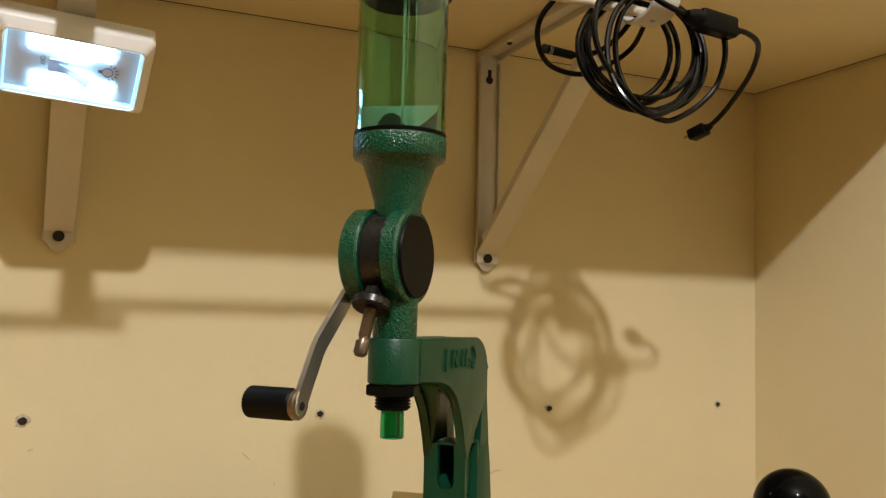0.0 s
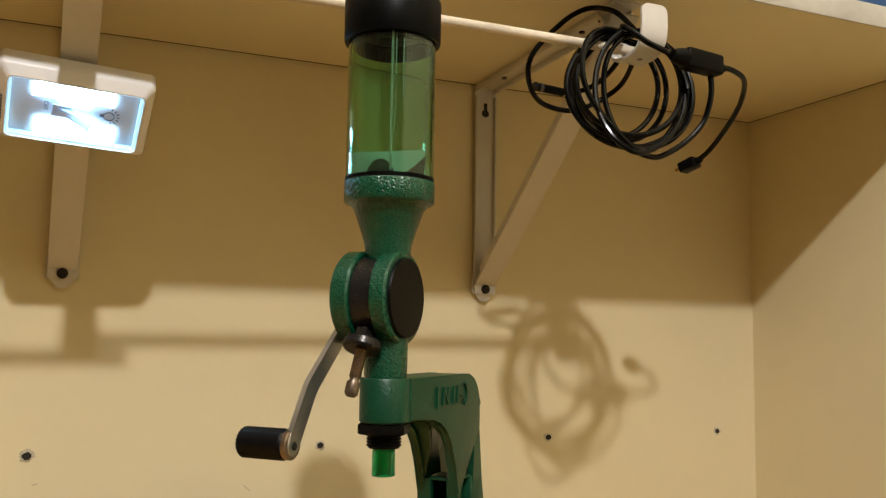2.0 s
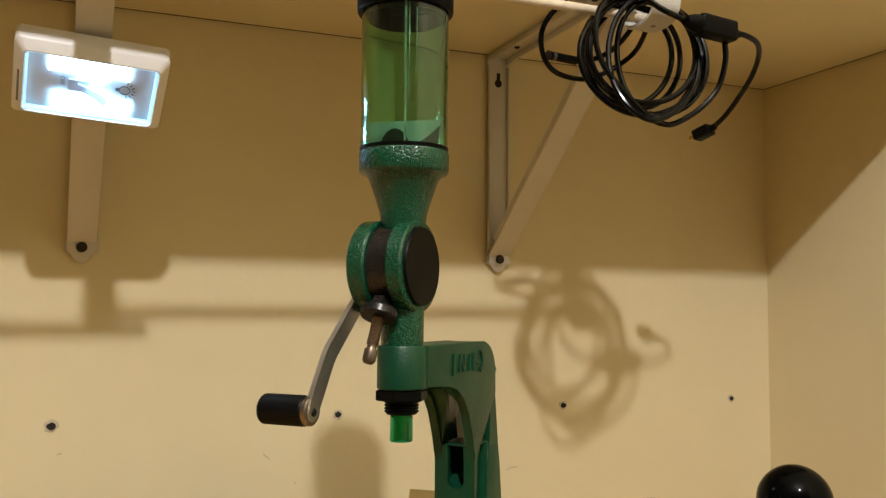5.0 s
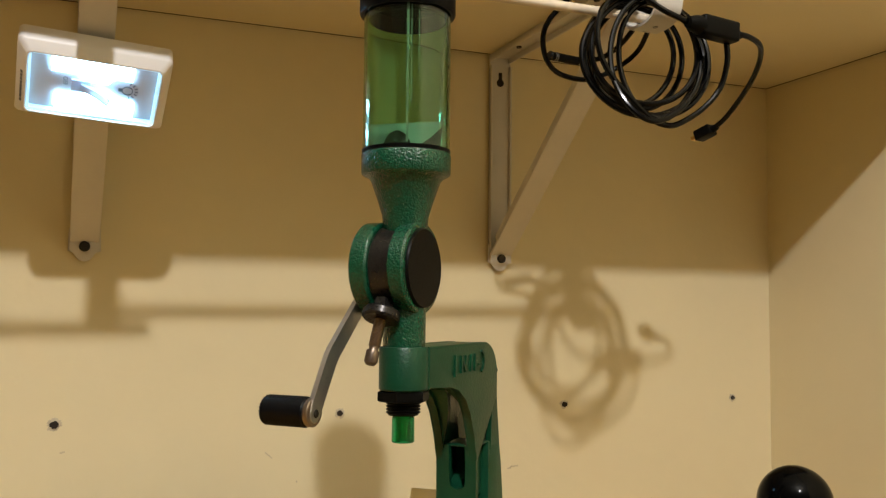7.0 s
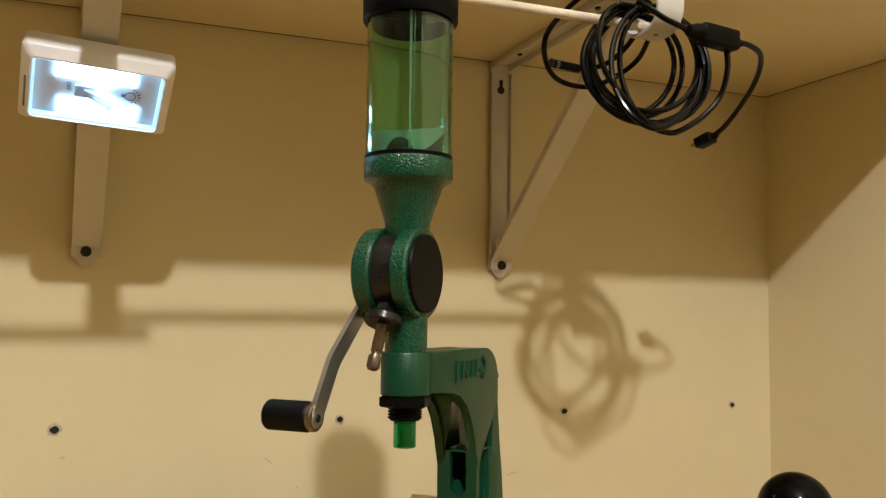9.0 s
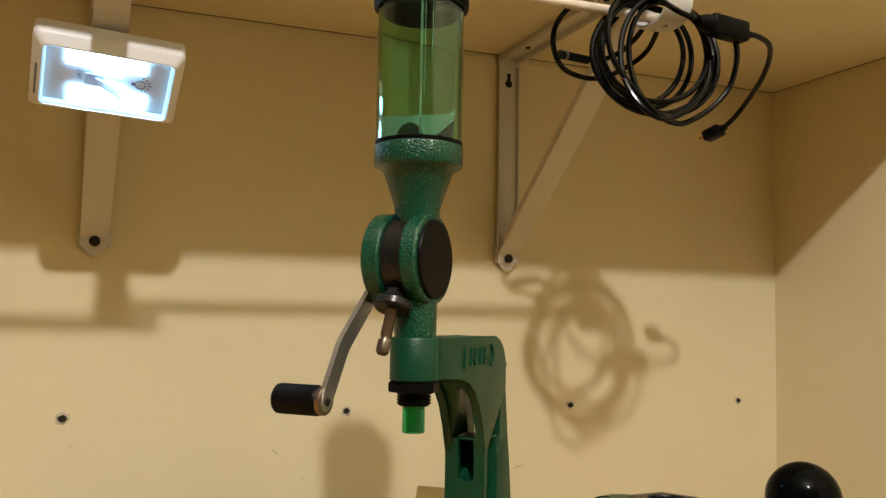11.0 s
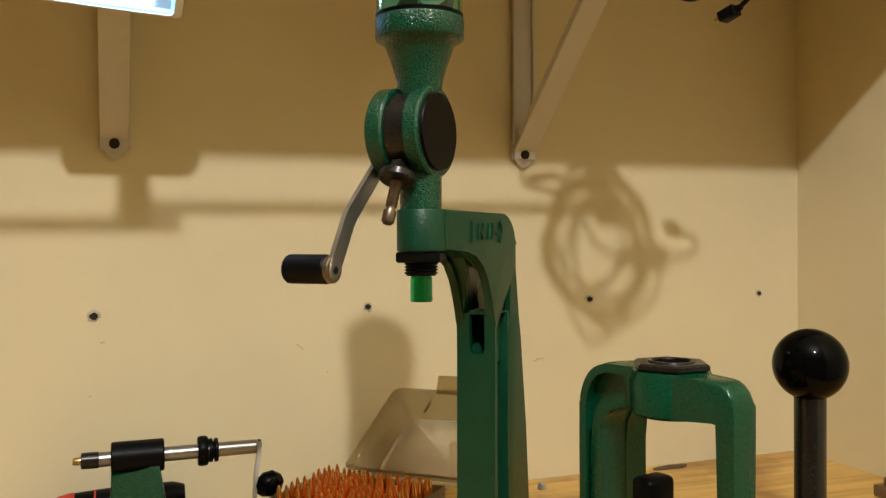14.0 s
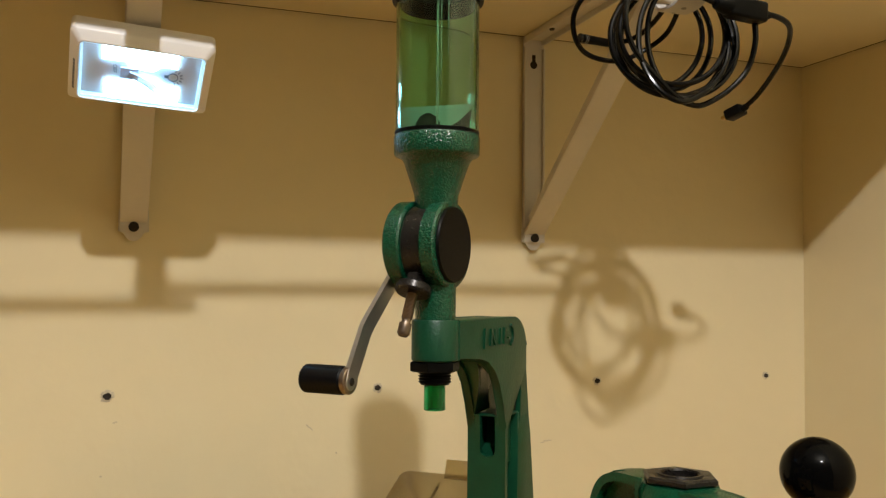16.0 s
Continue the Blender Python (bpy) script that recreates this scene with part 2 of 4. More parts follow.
def smooth_path(points, steps=8):
    """A rounded line through the points."""
    p = [Vector(q) for q in points]
    p = [2 * p[0] - p[1]] + p + [2 * p[-1] - p[-2]]
    out = []
    for i in range(1, len(p) - 2):
        for k in range(steps):
            t = k / steps
            out.append(0.5 * (2 * p[i] + (p[i + 1] - p[i - 1]) * t + (2 * p[i - 1] - 5 * p[i] + 4 * p[i + 1] - p[i + 2]) * t * t
                              + (3 * p[i] - p[i - 1] - 3 * p[i + 1] + p[i + 2]) * t ** 3))
    return out + [p[-2]]


def sweep(bm, path, r, n=10):
    path = [Vector(q) for q in path]
    rings, up = [], Vector((0.13, 0.97, 0.2))
    for i, q in enumerate(path):
        d = (path[min(i + 1, len(path) - 1)] - path[max(i - 1, 0)]).normalized()
        s = d.cross(up)
        s = s.normalized() if s.length > 1e-5 else Vector((1, 0, 0))
        up = s.cross(d).normalized()
        rings.append([bm.verts.new(q + r * (math.cos(2 * math.pi * k / n) * s + math.sin(2 * math.pi * k / n) * up)) for k in range(n)])
    for a, b in zip(rings, rings[1:]):
        for k in range(n):
            bm.faces.new((a[k], a[(k + 1) % n], b[(k + 1) % n], b[k]))
    bm.faces.new(list(reversed(rings[0])))
    bm.faces.new(rings[-1])
    return bm


def ribbon(bm, path, width, thick, across):
    """A flat bar along a path; across is the direction of its width."""
    path, across = [Vector(q) for q in path], Vector(across).normalized()
    rings = []
    for i, q in enumerate(path):
        d = (path[min(i + 1, len(path) - 1)] - path[max(i - 1, 0)]).normalized()
        nrm = d.cross(across).normalized()
        w, h = across * width / 2, nrm * thick / 2
        rings.append([bm.verts.new(q + w + h), bm.verts.new(q - w + h), bm.verts.new(q - w - h), bm.verts.new(q + w - h)])
    for a, b in zip(rings, rings[1:]):
        for k in range(4):
            bm.faces.new((a[k], a[(k + 1) % 4], b[(k + 1) % 4], b[k]))
    bm.faces.new(list(reversed(rings[0])))
    bm.faces.new(rings[-1])
    bmesh.ops.recalc_face_normals(bm, faces=bm.faces[:])
    return bm


def arc(cx, cz, r, a0, a1, n=8):
    return [(cx + r * math.cos(radians(a0 + (a1 - a0) * k / n)), cz + r * math.sin(radians(a0 + (a1 - a0) * k / n))) for k in range(n + 1)]


def part(name, bm, mat, parent=None, label="", angle=35):
    me = bpy.data.meshes.new(name)
    bmesh.ops.recalc_face_normals(bm, faces=bm.faces[:])
    for f in bm.faces:
        f.smooth = True
    for e in bm.edges:
        if len(e.link_faces) == 2 and e.calc_face_angle(0) > radians(angle):
            e.smooth = False
    bm.to_mesh(me)
    bm.free()
    me.materials.append(mat)
    ob = new(name, me)
    if parent:
        ob.parent = parent
    if label:
        tagged(ob, label)
    return ob


def thing(name, m, label, category, group=""):
    ob = new(name)
    ob.matrix_world = m
    ob.empty_display_size = 0.02
    return tagged(ob, label, category, group)


def B():
    return bmesh.new()


# ---- the room ----
CORNER_X, SHELF_Z, BENCH_Z, SHELF_Y = 1.63, 1.462, 0.90, -0.307
X0, Y0, TOP = -2.60, -4.20, 2.72


def slab(name, lo, hi, mat, label, bevel=0.0):
    size = [b - a for a, b in zip(lo, hi)]
    ob = part(name, box(B(), size, [(a + b) / 2 for a, b in zip(lo, hi)], bevel), mat)
    return tagged(ob, label, name.split("_")[0], kind="structure")


# floor, ceiling, west and south walls are unseen, added for bounced fill light
slab("floor", (X0 - 0.1, Y0 - 0.1, -0.1), (CORNER_X + 0.1, 0.1, 0), FLOOR, "unseen plain floor, added under the workbench")
slab("ceiling", (X0 - 0.1, Y0 - 0.1, TOP), (CORNER_X + 0.1, 0.1, TOP + 0.1), CEILING, "unseen plain white ceiling, added to bounce fill light")
slab("wall_north", (X0, 0, 0), (CORNER_X, 0.1, TOP), WALL, "cream painted wall with old screw holes")
slab("wall_east", (CORNER_X, Y0, 0), (CORNER_X + 0.1, 0.1, TOP), WALL, "cream painted side wall of the alcove")
slab("wall_west", (X0 - 0.1, Y0, 0), (X0, 0.1, TOP), DIM_WALL, "unseen plain tan wall, added to bounce fill light")
slab("wall_south", (X0, Y0 - 0.1, 0), (CORNER_X, Y0, TOP), DIM_WALL, "unseen plain tan wall, added to bounce fill light")
fixture = thing("ceiling_light", pose(BULB[0], BULB[1], TOP), "bare warm bulb hanging from a white ceiling holder", "ceiling light")
part("holder", lathe(B(), [(0.05, 0), (0.05, -0.01), (0.03, -0.03), (0.006, -0.05), (0.004, -0.24), (0.018, -0.25), (0.018, -0.285)]), WHITE, fixture)

# shelf with a rough white front edge
shelf = thing("shelf", pose(0, 0, SHELF_Z), "white laminated shelf board on brackets along the wall", "shelf")
bm = box(B(), (CORNER_X - X0 - 0.0040, -SHELF_Y - 0.0065, 0.012), ((CORNER_X + X0 - 0.0040) / 2, (SHELF_Y - 0.0025) / 2, 0.006), 0.0006)
box(bm, (CORNER_X - X0 - 0.0010, -SHELF_Y - 0.0030, 0.0072), ((CORNER_X + X0 - 0.0010) / 2, (SHELF_Y + 0.0010) / 2, 0.0155))
part("board", bm, SHELF, shelf)
part("front_edge", box(B(), (CORNER_X - X0, 0.002, 0.0192), ((CORNER_X + X0) / 2, SHELF_Y + 0.001, 0.0096), 0.0006), EDGE, shelf, "white edge strip")

# dark strips fill the joint, with its shade put into their colour
slab("trim_north", (X0, -0.0036, SHELF_Z + 0.0008), (CORNER_X - 0.0036, 0, SHELF_Z + 0.0100), GAP_SHADE, "dark strip for the shade in the joint between shelf and wall")
slab("trim_east", (CORNER_X - 0.0030, SHELF_Y + 0.003, SHELF_Z + 0.0008), (CORNER_X, 0, SHELF_Z + 0.0100), GAP_SHADE, "dark strip for the shade in the joint between shelf and wall")

# workbench
bench = thing("workbench", pose(0, 0, 0), "varnished plywood workbench fitted into the corner", "workbench")
part("worktop", box(B(), (2.2, 0.62, 0.036), (CORNER_X - 1.1, -0.31, BENCH_Z - 0.018), 0.002), PLY, bench)
for lx in (-0.50, 1.55):
    for ly in (-0.56, -0.06):
        part("leg", box(B(), (0.08, 0.08, BENCH_Z - 0.036), (lx, ly, (BENCH_Z - 0.036) / 2), 0.003), PLY, bench)
bm = B()
lathe(bm, [(0.0005, 0), (0.019, 0.0), (0.020, 0.0003), (0.0005, 0.0004)], pose(1.44, -0.022, BENCH_Z + 0.0006) @ Matrix.Diagonal((1.2, 0.35, 1, 1)), 18)
for v in bm.verts:
    k = 1 + 0.5 * noise.noise(v.co * 90)
    v.co.x, v.co.y = 1.44 + (v.co.x - 1.44) * k, -0.014 + (v.co.y + 0.022) * k
tagged(part("wood_stain", bm, STAIN), "dark burnt stain on the plywood beside the wall", "stain")


# screw holes, marks and plugs in the wall
def screw_hole(x, z, r, scuff):
    hole = thing("screw_hole", pose(x, 0, z), "ragged dark screw hole in the cream wall", "screw hole", "row of screw holes")
    # a dark disc on the wall, the hole's inner shade in its colour
    bm = B()
    n = 16
    prof = [(r * 1.0, 0.0), (r * 0.9, 0.0012), (r * 0.3, 0.0008)]
    lathe(bm, prof, pose(0, -0.0002, 0, 90), n)
    for v in bm.verts:
        k = 1 + 0.28 * noise.noise(Vector((v.co.x * 900 + x * 50, 3.1, v.co.z * 900)))
        v.co.x *= k * 1.15
        v.co.z *= k
    part("hole", bm, DARK_HOLE, hole)
    if scuff:
        bm = B()
        lathe(bm, [(r * 1.55, 0.0), (r * 1.35, 0.0003), (r * 0.9, 0.0006)], pose(0, -0.0001, 0, 90), 40)
        for v in bm.verts:
            t = math.atan2(v.co.z, v.co.x)
            k = 1 + 0.45 * noise.noise(Vector((3 * math.cos(t) + x * 31, 3 * math.sin(t), 2.2))) + 0.2 * noise.noise(Vector((9 * math.cos(t), 9 * math.sin(t), x * 17)))
            v.co.x, v.co.z = v.co.x * k * 1.15, v.co.z * k
        part("scuff", bm, SCUFF, hole)
    return hole


for hx, hr, hs in ((0.846, 0.0034, True), (1.099, 0.0029, True), (1.348, 0.0029, True), (1.573, 0.0025, True)):
    screw_hole(hx, 1.09, hr, hs)


def wall_mark(x, z, length, angle, width, label):
    bm = B()
    pts = [(x + length * (k / 6 - 0.5) * math.cos(radians(angle)), -0.0003, z + length * (k / 6 - 0.5) * math.sin(radians(angle)) + 0.0004 * math.sin(k * 2.1)) for k in range(7)]
    ribbon(bm, pts, width, 0.0005, (math.sin(radians(angle)), 0, -math.cos(radians(angle))))
    tagged(part("wall_mark", bm, SCUFF_DARK), label, "mark")


for mx, mz, ml, ma, mw in MARKS:
    wall_mark(mx, mz, ml, ma, mw, "faint scuff mark on the cream wall")


# ---- shelf and rod brackets ----
def shelf_bracket(x, with_label, hx=0.0, turn=0.0):
    """A pressed steel bracket: wall leg, shelf leg, slanting brace and a hook for the rod."""
    br = thing("shelf_bracket", pose(x, 0, 0, 0, 0, turn), with_label, "shelf bracket", "brackets under the shelf")
    zt, zb = SHELF_Z - 0.001, 1.2365
    # wall leg: a shallow channel
    bm = B()
    box(bm, (0.024, 0.003, zt - zb - 0.012), (0, -0.0025, (zt + zb) / 2 + 0.006), 0.0008)
    leg = part("wall_leg", bm, BRACKET, br)
    for s in (-1, 1):
        part("leg_flange", box(B(), (0.002, 0.007, zt - zb - 0.03), (0.011 * s, -0.0045, (zt + zb) / 2 + 0.004), 0.0006), BRACKET, leg)
    # scalloped foot
    foot = [(-0.013, zb + 0.024), (-0.0135, zb + 0.004), (-0.009, zb + 0.003), (-0.007, zb - 0.001), (-0.004, zb - 0.004), (0.0, zb - 0.005),
            (0.004, zb - 0.004), (0.007, zb - 0.001), (0.009, zb + 0.003), (0.0135, zb + 0.004), (0.013, zb + 0.024)]
    part("foot", prism(B(), foot, -0.0050, -0.0030, 0.0004), BRACKET, br)
    bm = B()
    rod(bm, (0, -0.0070, 1.2445), (0, -0.0110, 1.2445), 0.0046, 20, 0.0012)
    part("screw", bm, DARK_HOLE, br, "dark screw head in the foot")
    # dark pieces laid on the leg carry the slot's inner shade
    bm = B()
    lathe(bm, [(0.0042, 0), (0.004, 0.0006)], pose(0, -0.004, 1.432, 90), 16)
    box(bm, (0.004, 0.0006, 0.010), (0, -0.0043, 1.438), 0.0002)
    part("keyhole", bm, DARK_HOLE, br, "dark keyhole slot")
    # shelf leg
    bm = B()
    box(bm, (0.024, 0.262, 0.0025), (0, -0.133, SHELF_Z - 0.0013), 0.0006)
    leg = part("shelf_leg", bm, BRACKET, br)
    for s in (-1, 1):
        part("leg_flange", box(B(), (0.002, 0.25, 0.007), (0.011 * s, -0.128, SHELF_Z - 0.0045), 0.0006), BRACKET, leg)
    for hy in (-0.048, -0.196, -0.226):
        bm = B()
        lathe(bm, [(0.003, 0), (0.0024, 0.0016)], pose(0, hy, SHELF_Z - 0.0026, 180), 14)
        part("shelf_screw", bm, BLUED, br)
    # brace: flat bar with turned edges, widening upwards a little
    p0, p1 = Vector((0, -0.0072, 1.249)), Vector((0, -0.262, 1.452))
    bm = B()
    ribbon(bm, [Vector((0, -0.0066, 1.2400)), p0, p0.lerp(p1, 0.04), p0.lerp(p1, 0.5), p1], 0.0235, 0.0024, (1, 0, 0))
    up = (p1 - p0).cross(Vector((1, 0, 0))).normalized()
    if up.z < 0:
        up = -up
    for s in (-1, 1):
        ribbon(bm, [p0.lerp(p1, 0.06) + up * 0.003 + Vector((0.0112 * s, 0, 0)), p0.lerp(p1, 0.97) + up * 0.003 + Vector((0.0112 * s, 0, 0))], 0.0018, 0.007, (1, 0, 0))
    part("brace", bm, BRACKET, br)
    # rod hook: a strap that dips under the rod and turns up in front
    path = [(hx * 0.3, -0.240, 1.458), (hx * 0.5, -0.252, 1.446), (hx * 0.7, -0.262, 1.424), (hx * 0.8, -0.272, 1.4095), (hx, -0.286, 1.4060), (hx, -0.300, 1.4072), (hx, -0.308, 1.413), (hx, -0.311, 1.423), (hx, -0.311, 1.4375), (hx, -0.311, 1.4410)]
    bm = ribbon(B(), smooth_path(path, 5), 0.0225, 0.0022, (1, 0, 0))
    for v in bm.verts:
        if v.co.y < -0.305 and v.co.z > 1.4360:
            v.co.x = hx + (v.co.x - hx) * math.sqrt(max(0.25, 1 - ((v.co.z - 1.4360) / 0.0060) ** 2))
    hook = part("rod_hook", bm, BRACKET, br)
    for hy, hz in ((-0.280, 1.4066), (-0.293, 1.4055)):
        bm = B()
        lathe(bm, [(0.0022, 0), (0.0018, 0.0008)], pose(hx, hy, hz - 0.0004, 180), 12)
        part("rivet", bm, STEEL, hook)
    return br


shelf_bracket(0.865, "white enamelled shelf and rod bracket carrying the lamp", -0.010, 2.0)
shelf_bracket(1.268, "white enamelled shelf and rod bracket with a cable hung on it", -0.010)
bm = B()
rod(bm, (0.856, -0.289, 1.4105), (1.256, -0.289, 1.4118), 0.0036, 18)
tagged(part("wooden_rod", bm, DOWEL), "thin bare wooden rod resting in the bracket hooks", "rod", "rods along the shelf")
bm = B()
rod(bm, (0.02, -0.3020, 1.4080), (0.897, -0.3020, 1.4085), 0.0042, 18)
tagged(part("wooden_rod", bm, DOWEL), "thicker wooden rod ending just past the lamp's bracket hook", "rod", "rods along the shelf")


# ---- battery lamp on the brace ----
def switch_lamp():
    d = Vector((0, -0.7736, 0.6337)).normalized()
    u = Vector((1, 0, 0))
    nrm = u.cross(d).normalized()
    roll = Matrix.Rotation(radians(-4.4), 4, "Z")
    m = Matrix.Translation(Vector((0.8705, -0.0095, 1.240)) + 0.191 * Vector((0, -0.7659, 0.6430)) + 0.0225 * nrm) @ Matrix((u, d, nrm)).transposed().to_4x4() @ roll
    lamp = thing("switch_lamp", m, "white battery switch lamp, lit, fixed to the bracket brace", "lamp")
    w, h = 0.1005, 0.0645
    # bevelled frame: outer skirt rising to a narrower rim round the lens
    bm = B()
    rings = [(w / 2, h / 2, -0.0205), (w / 2, h / 2, -0.0075), (w / 2 - 0.001, h / 2 - 0.001, -0.006), (w / 2 - 0.0060, h / 2 - 0.0060, 0.0),
             (w / 2 - 0.0068, h / 2 - 0.0068, 0.0), (w / 2 - 0.0070, h / 2 - 0.0070, -0.006)]
    loops = []
    for a, b, z in rings:
        pts = []
        rr = 0.004
        for sx, sy, a0 in ((1, 1, 0), (-1, 1, 90), (-1, -1, 180), (1, -1, 270)):
            for k in range(5):
                t = radians(a0 + 22.5 * k)
                pts.append((sx * (a - rr) + rr * math.cos(t), sy * (b - rr) + rr * math.sin(t), z))
        loops.append([bm.verts.new(p) for p in pts])
    for a, b in zip(loops, loops[1:]):
        for k in range(20):
            bm.faces.new((a[k], a[(k + 1) % 20], b[(k + 1) % 20], b[k]))
    bm.faces.new(list(reversed(loops[0])))
    part("frame", bm, WHITE, lamp)
    iw, ih = w - 0.014, h - 0.014
    part("panel", box(B(), (iw, ih, 0.002), (0, 0, -0.0075), 0.0004), PANEL, lamp, "pale recessed panel")
    bm = B()
    for s in (-1, 1):
        box(bm, (0.0016, ih, 0.004), (s * (iw / 2 - 0.0012), 0, -0.004))
        box(bm, (iw, 0.0012, 0.004), (0, s * (ih / 2 - 0.0010), -0.004))
    part("lens_edge", bm, EDGE_GLOW, lamp, "bluish glowing clear lens edge")
    # two strips of light with stepped inner edges
    sw, sh = 0.053, 0.0120
    for s in (-1, 1):
        bm = B()
        y0 = s * (ih / 2 - 0.0035)
        y1 = y0 - s * sh
        y2 = y1 - s * 0.0055
        out = [(-sw / 2, y0), (sw / 2, y0), (sw / 2, y1), (sw / 2 - 0.012, y1), (sw / 2 - 0.016, y2), (-sw / 2 + 0.020, y2), (-sw / 2 + 0.018, y1), (-sw / 2, y1)]
        vs = [bm.verts.new((x - 0.004 * s * 0.4, y, -0.0055)) for x, y in out]
        bm.faces.new(vs)
        ex = bmesh.ops.extrude_face_region(bm, geom=bm.faces[:])
        bmesh.ops.translate(bm, verts=[e for e in ex["geom"] if isinstance(e, bmesh.types.BMVert)], vec=(0, 0, 0.0012))
        part("light_strip", bm, LED, lamp, "bright cool white light strip")
    # toggle lever
    bm = B()
    box(bm, (0.013, 0.010, 0.002), (-0.0085, 0.0005, -0.0035), 0.0006)
    ribbon(bm, [(-0.009, 0.001, -0.002), (-0.002, 0.0, 0.000), (0.005, -0.0025, 0.002), (0.0105, -0.0065, 0.003)], 0.0050, 0.0030, (0.3, 1, 0))
    part("toggle", bm, TOGGLE, lamp, "grey plastic toggle lever")
    # bulb sign
    bm = B()
    for k in range(14):
        a, b = 2 * math.pi * k / 14, 2 * math.pi * (k + 1) / 14
        ribbon(bm, [(0.0225 + 0.0036 * math.cos(a), 0.0036 * math.sin(a), -0.0062), (0.0225 + 0.0036 * math.cos(b), 0.0036 * math.sin(b), -0.0062)], 0.0007, 0.0004, (0, 0, 1))
    box(bm, (0.003, 0.0026, 0.0004), (0.0178, 0, -0.0062))
    for k in range(7):
        a = radians(-75 + 25 * k)
        c, s = math.cos(a), math.sin(a)
        ribbon(bm, [(0.0225 + 0.0052 * c, 0.0052 * s, -0.0062), (0.0225 + 0.0074 * c, 0.0074 * s, -0.0062)], 0.0004, 0.0006, (0, 0, 1))
    part("bulb_sign", bm, GREY_INK, lamp, "small printed bulb sign")
    txt = bpy.data.curves.new("off_text", "FONT")
    txt.body, txt.size, txt.align_x, txt.align_y, txt.extrude = "OFF", 0.0044, "CENTER", "CENTER", 0.0001
    tmp = new("off_text", txt)
    bpy.context.view_layer.update()
    me = bpy.data.meshes.new_from_object(tmp.evaluated_get(bpy.context.evaluated_depsgraph_get()))
    bpy.data.objects.remove(tmp)
    me.materials.clear()
    me.materials.append(GREY_INK)
    ob = new("off_lettering", me)
    ob.parent = lamp
    ob.matrix_basis = pose(-0.0190, 0.0010, -0.0060, 0, 0, -90)
    # illegible small print on the frame
    bm = B()
    for k in range(9):
        box(bm, (0.0020, 0.0022, 0.0003), m=pose(-w / 2 + 0.0036, -0.018 + 0.0030 * k, -0.0027, 0, -50, 0))
    part("small_print", bm, GREY_INK, lamp)
    return lamp


switch_lamp()


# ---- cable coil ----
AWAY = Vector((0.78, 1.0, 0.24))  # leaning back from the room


def cable_coil():
    o = Vector((1.258, -0.290, 1.42))
    c = thing("cable_coil", Matrix.Translation(o), "black coiled cable with adapter and plug on the hook", "cable")

    def lead(bm, pts, r=0.0021):
        return sweep(bm, smooth_path([Vector(p) - o for p in pts], 7), r, 10)

    # loops: centre x, centre z, half width, half height, depth, tilt, phase, kink at the foot
    loops = ((1.2500, 1.3790, 0.0565, 0.0455, -0.291, 0.010, 0.3, 0.00), (1.2465, 1.3800, 0.0545, 0.0445, -0.284, 0.008, 1.1, 0.02),
             (1.2330, 1.3815, 0.0405, 0.0395, -0.280, 0.014, 2.0, 0.00), (1.2385, 1.3820, 0.0430, 0.0405, -0.272, 0.012, 2.6, 0.03),
             (1.2490, 1.3830, 0.0465, 0.0400, -0.300, 0.006, 0.6, 0.00), (1.2575, 1.3790, 0.0385, 0.0450, -0.306, 0.010, 4.4, 0.10),
             (1.2600, 1.3800, 0.0350, 0.0440, -0.297, 0.006, 5.2, 0.07), (1.2520, 1.3800, 0.0500, 0.0430, -0.289, 0.012, 3.4, 0.05))
    for cx, cz, rx, rz, y, tilt, ph, kink in loops:
        pts = []
        for j in range(17):
            a = 2 * math.pi * j / 16
            wob = 1 + 0.022 * math.sin(2 * a + ph) + 0.018 * math.sin(3 * a + 2 * ph)
            foot = kink * max(0.0, -math.cos(a)) ** 6
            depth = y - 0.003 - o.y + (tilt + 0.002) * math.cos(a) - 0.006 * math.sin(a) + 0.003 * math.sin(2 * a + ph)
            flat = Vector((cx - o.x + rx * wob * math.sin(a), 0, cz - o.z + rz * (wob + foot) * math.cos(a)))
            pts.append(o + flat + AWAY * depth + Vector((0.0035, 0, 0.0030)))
        part("loop", lead(B(), pts), RUBBER, c)
    part("plug_lead", lead(B(), ((1.304, -0.324, 1.397), (1.318, -0.324, 1.396), (1.334, -0.318, 1.393), (1.348, -0.302, 1.387), (1.356, -0.284, 1.377), (1.361, -0.262, 1.365), (1.361, -0.246, 1.3545), (1.3580, -0.2350, 1.3475))), RUBBER, c)
    part("adapter_lead", lead(B(), ((1.299, -0.322, 1.394), (1.300, -0.322, 1.376), (1.296, -0.318, 1.356), (1.282, -0.315, 1.340), (1.262, -0.314, 1.328), (1.250, -0.314, 1.3265), (1.240, -0.312, 1.331),
          (1.219, -0.310, 1.349), (1.205, -0.308, 1.366), (1.200, -0.306, 1.385), (1.206, -0.302, 1.408), (1.222, -0.298, 1.421), (1.246, -0.292, 1.424))), RUBBER, c)
    bm = B()
    lead(bm, ((1.254, -0.292, 1.428), (1.248, -0.276, 1.446), (1.236, -0.262, 1.452), (1.222, -0.256, 1.446), (1.207, -0.250, 1.432), (1.194, -0.246, 1.416), (1.192, -0.240, 1.403), (1.200, -0.232, 1.389),
              (1.216, -0.226, 1.381), (1.240, -0.228, 1.379), (1.262, -0.234, 1.389), (1.276, -0.244, 1.402), (1.276, -0.262, 1.418)))
    lead(bm, ((1.240, -0.300, 1.4230), (1.230, -0.312, 1.4200), (1.232, -0.321, 1.4130), (1.242, -0.326, 1.4050), (1.254, -0.327, 1.4010), (1.266, -0.326, 1.3985)))
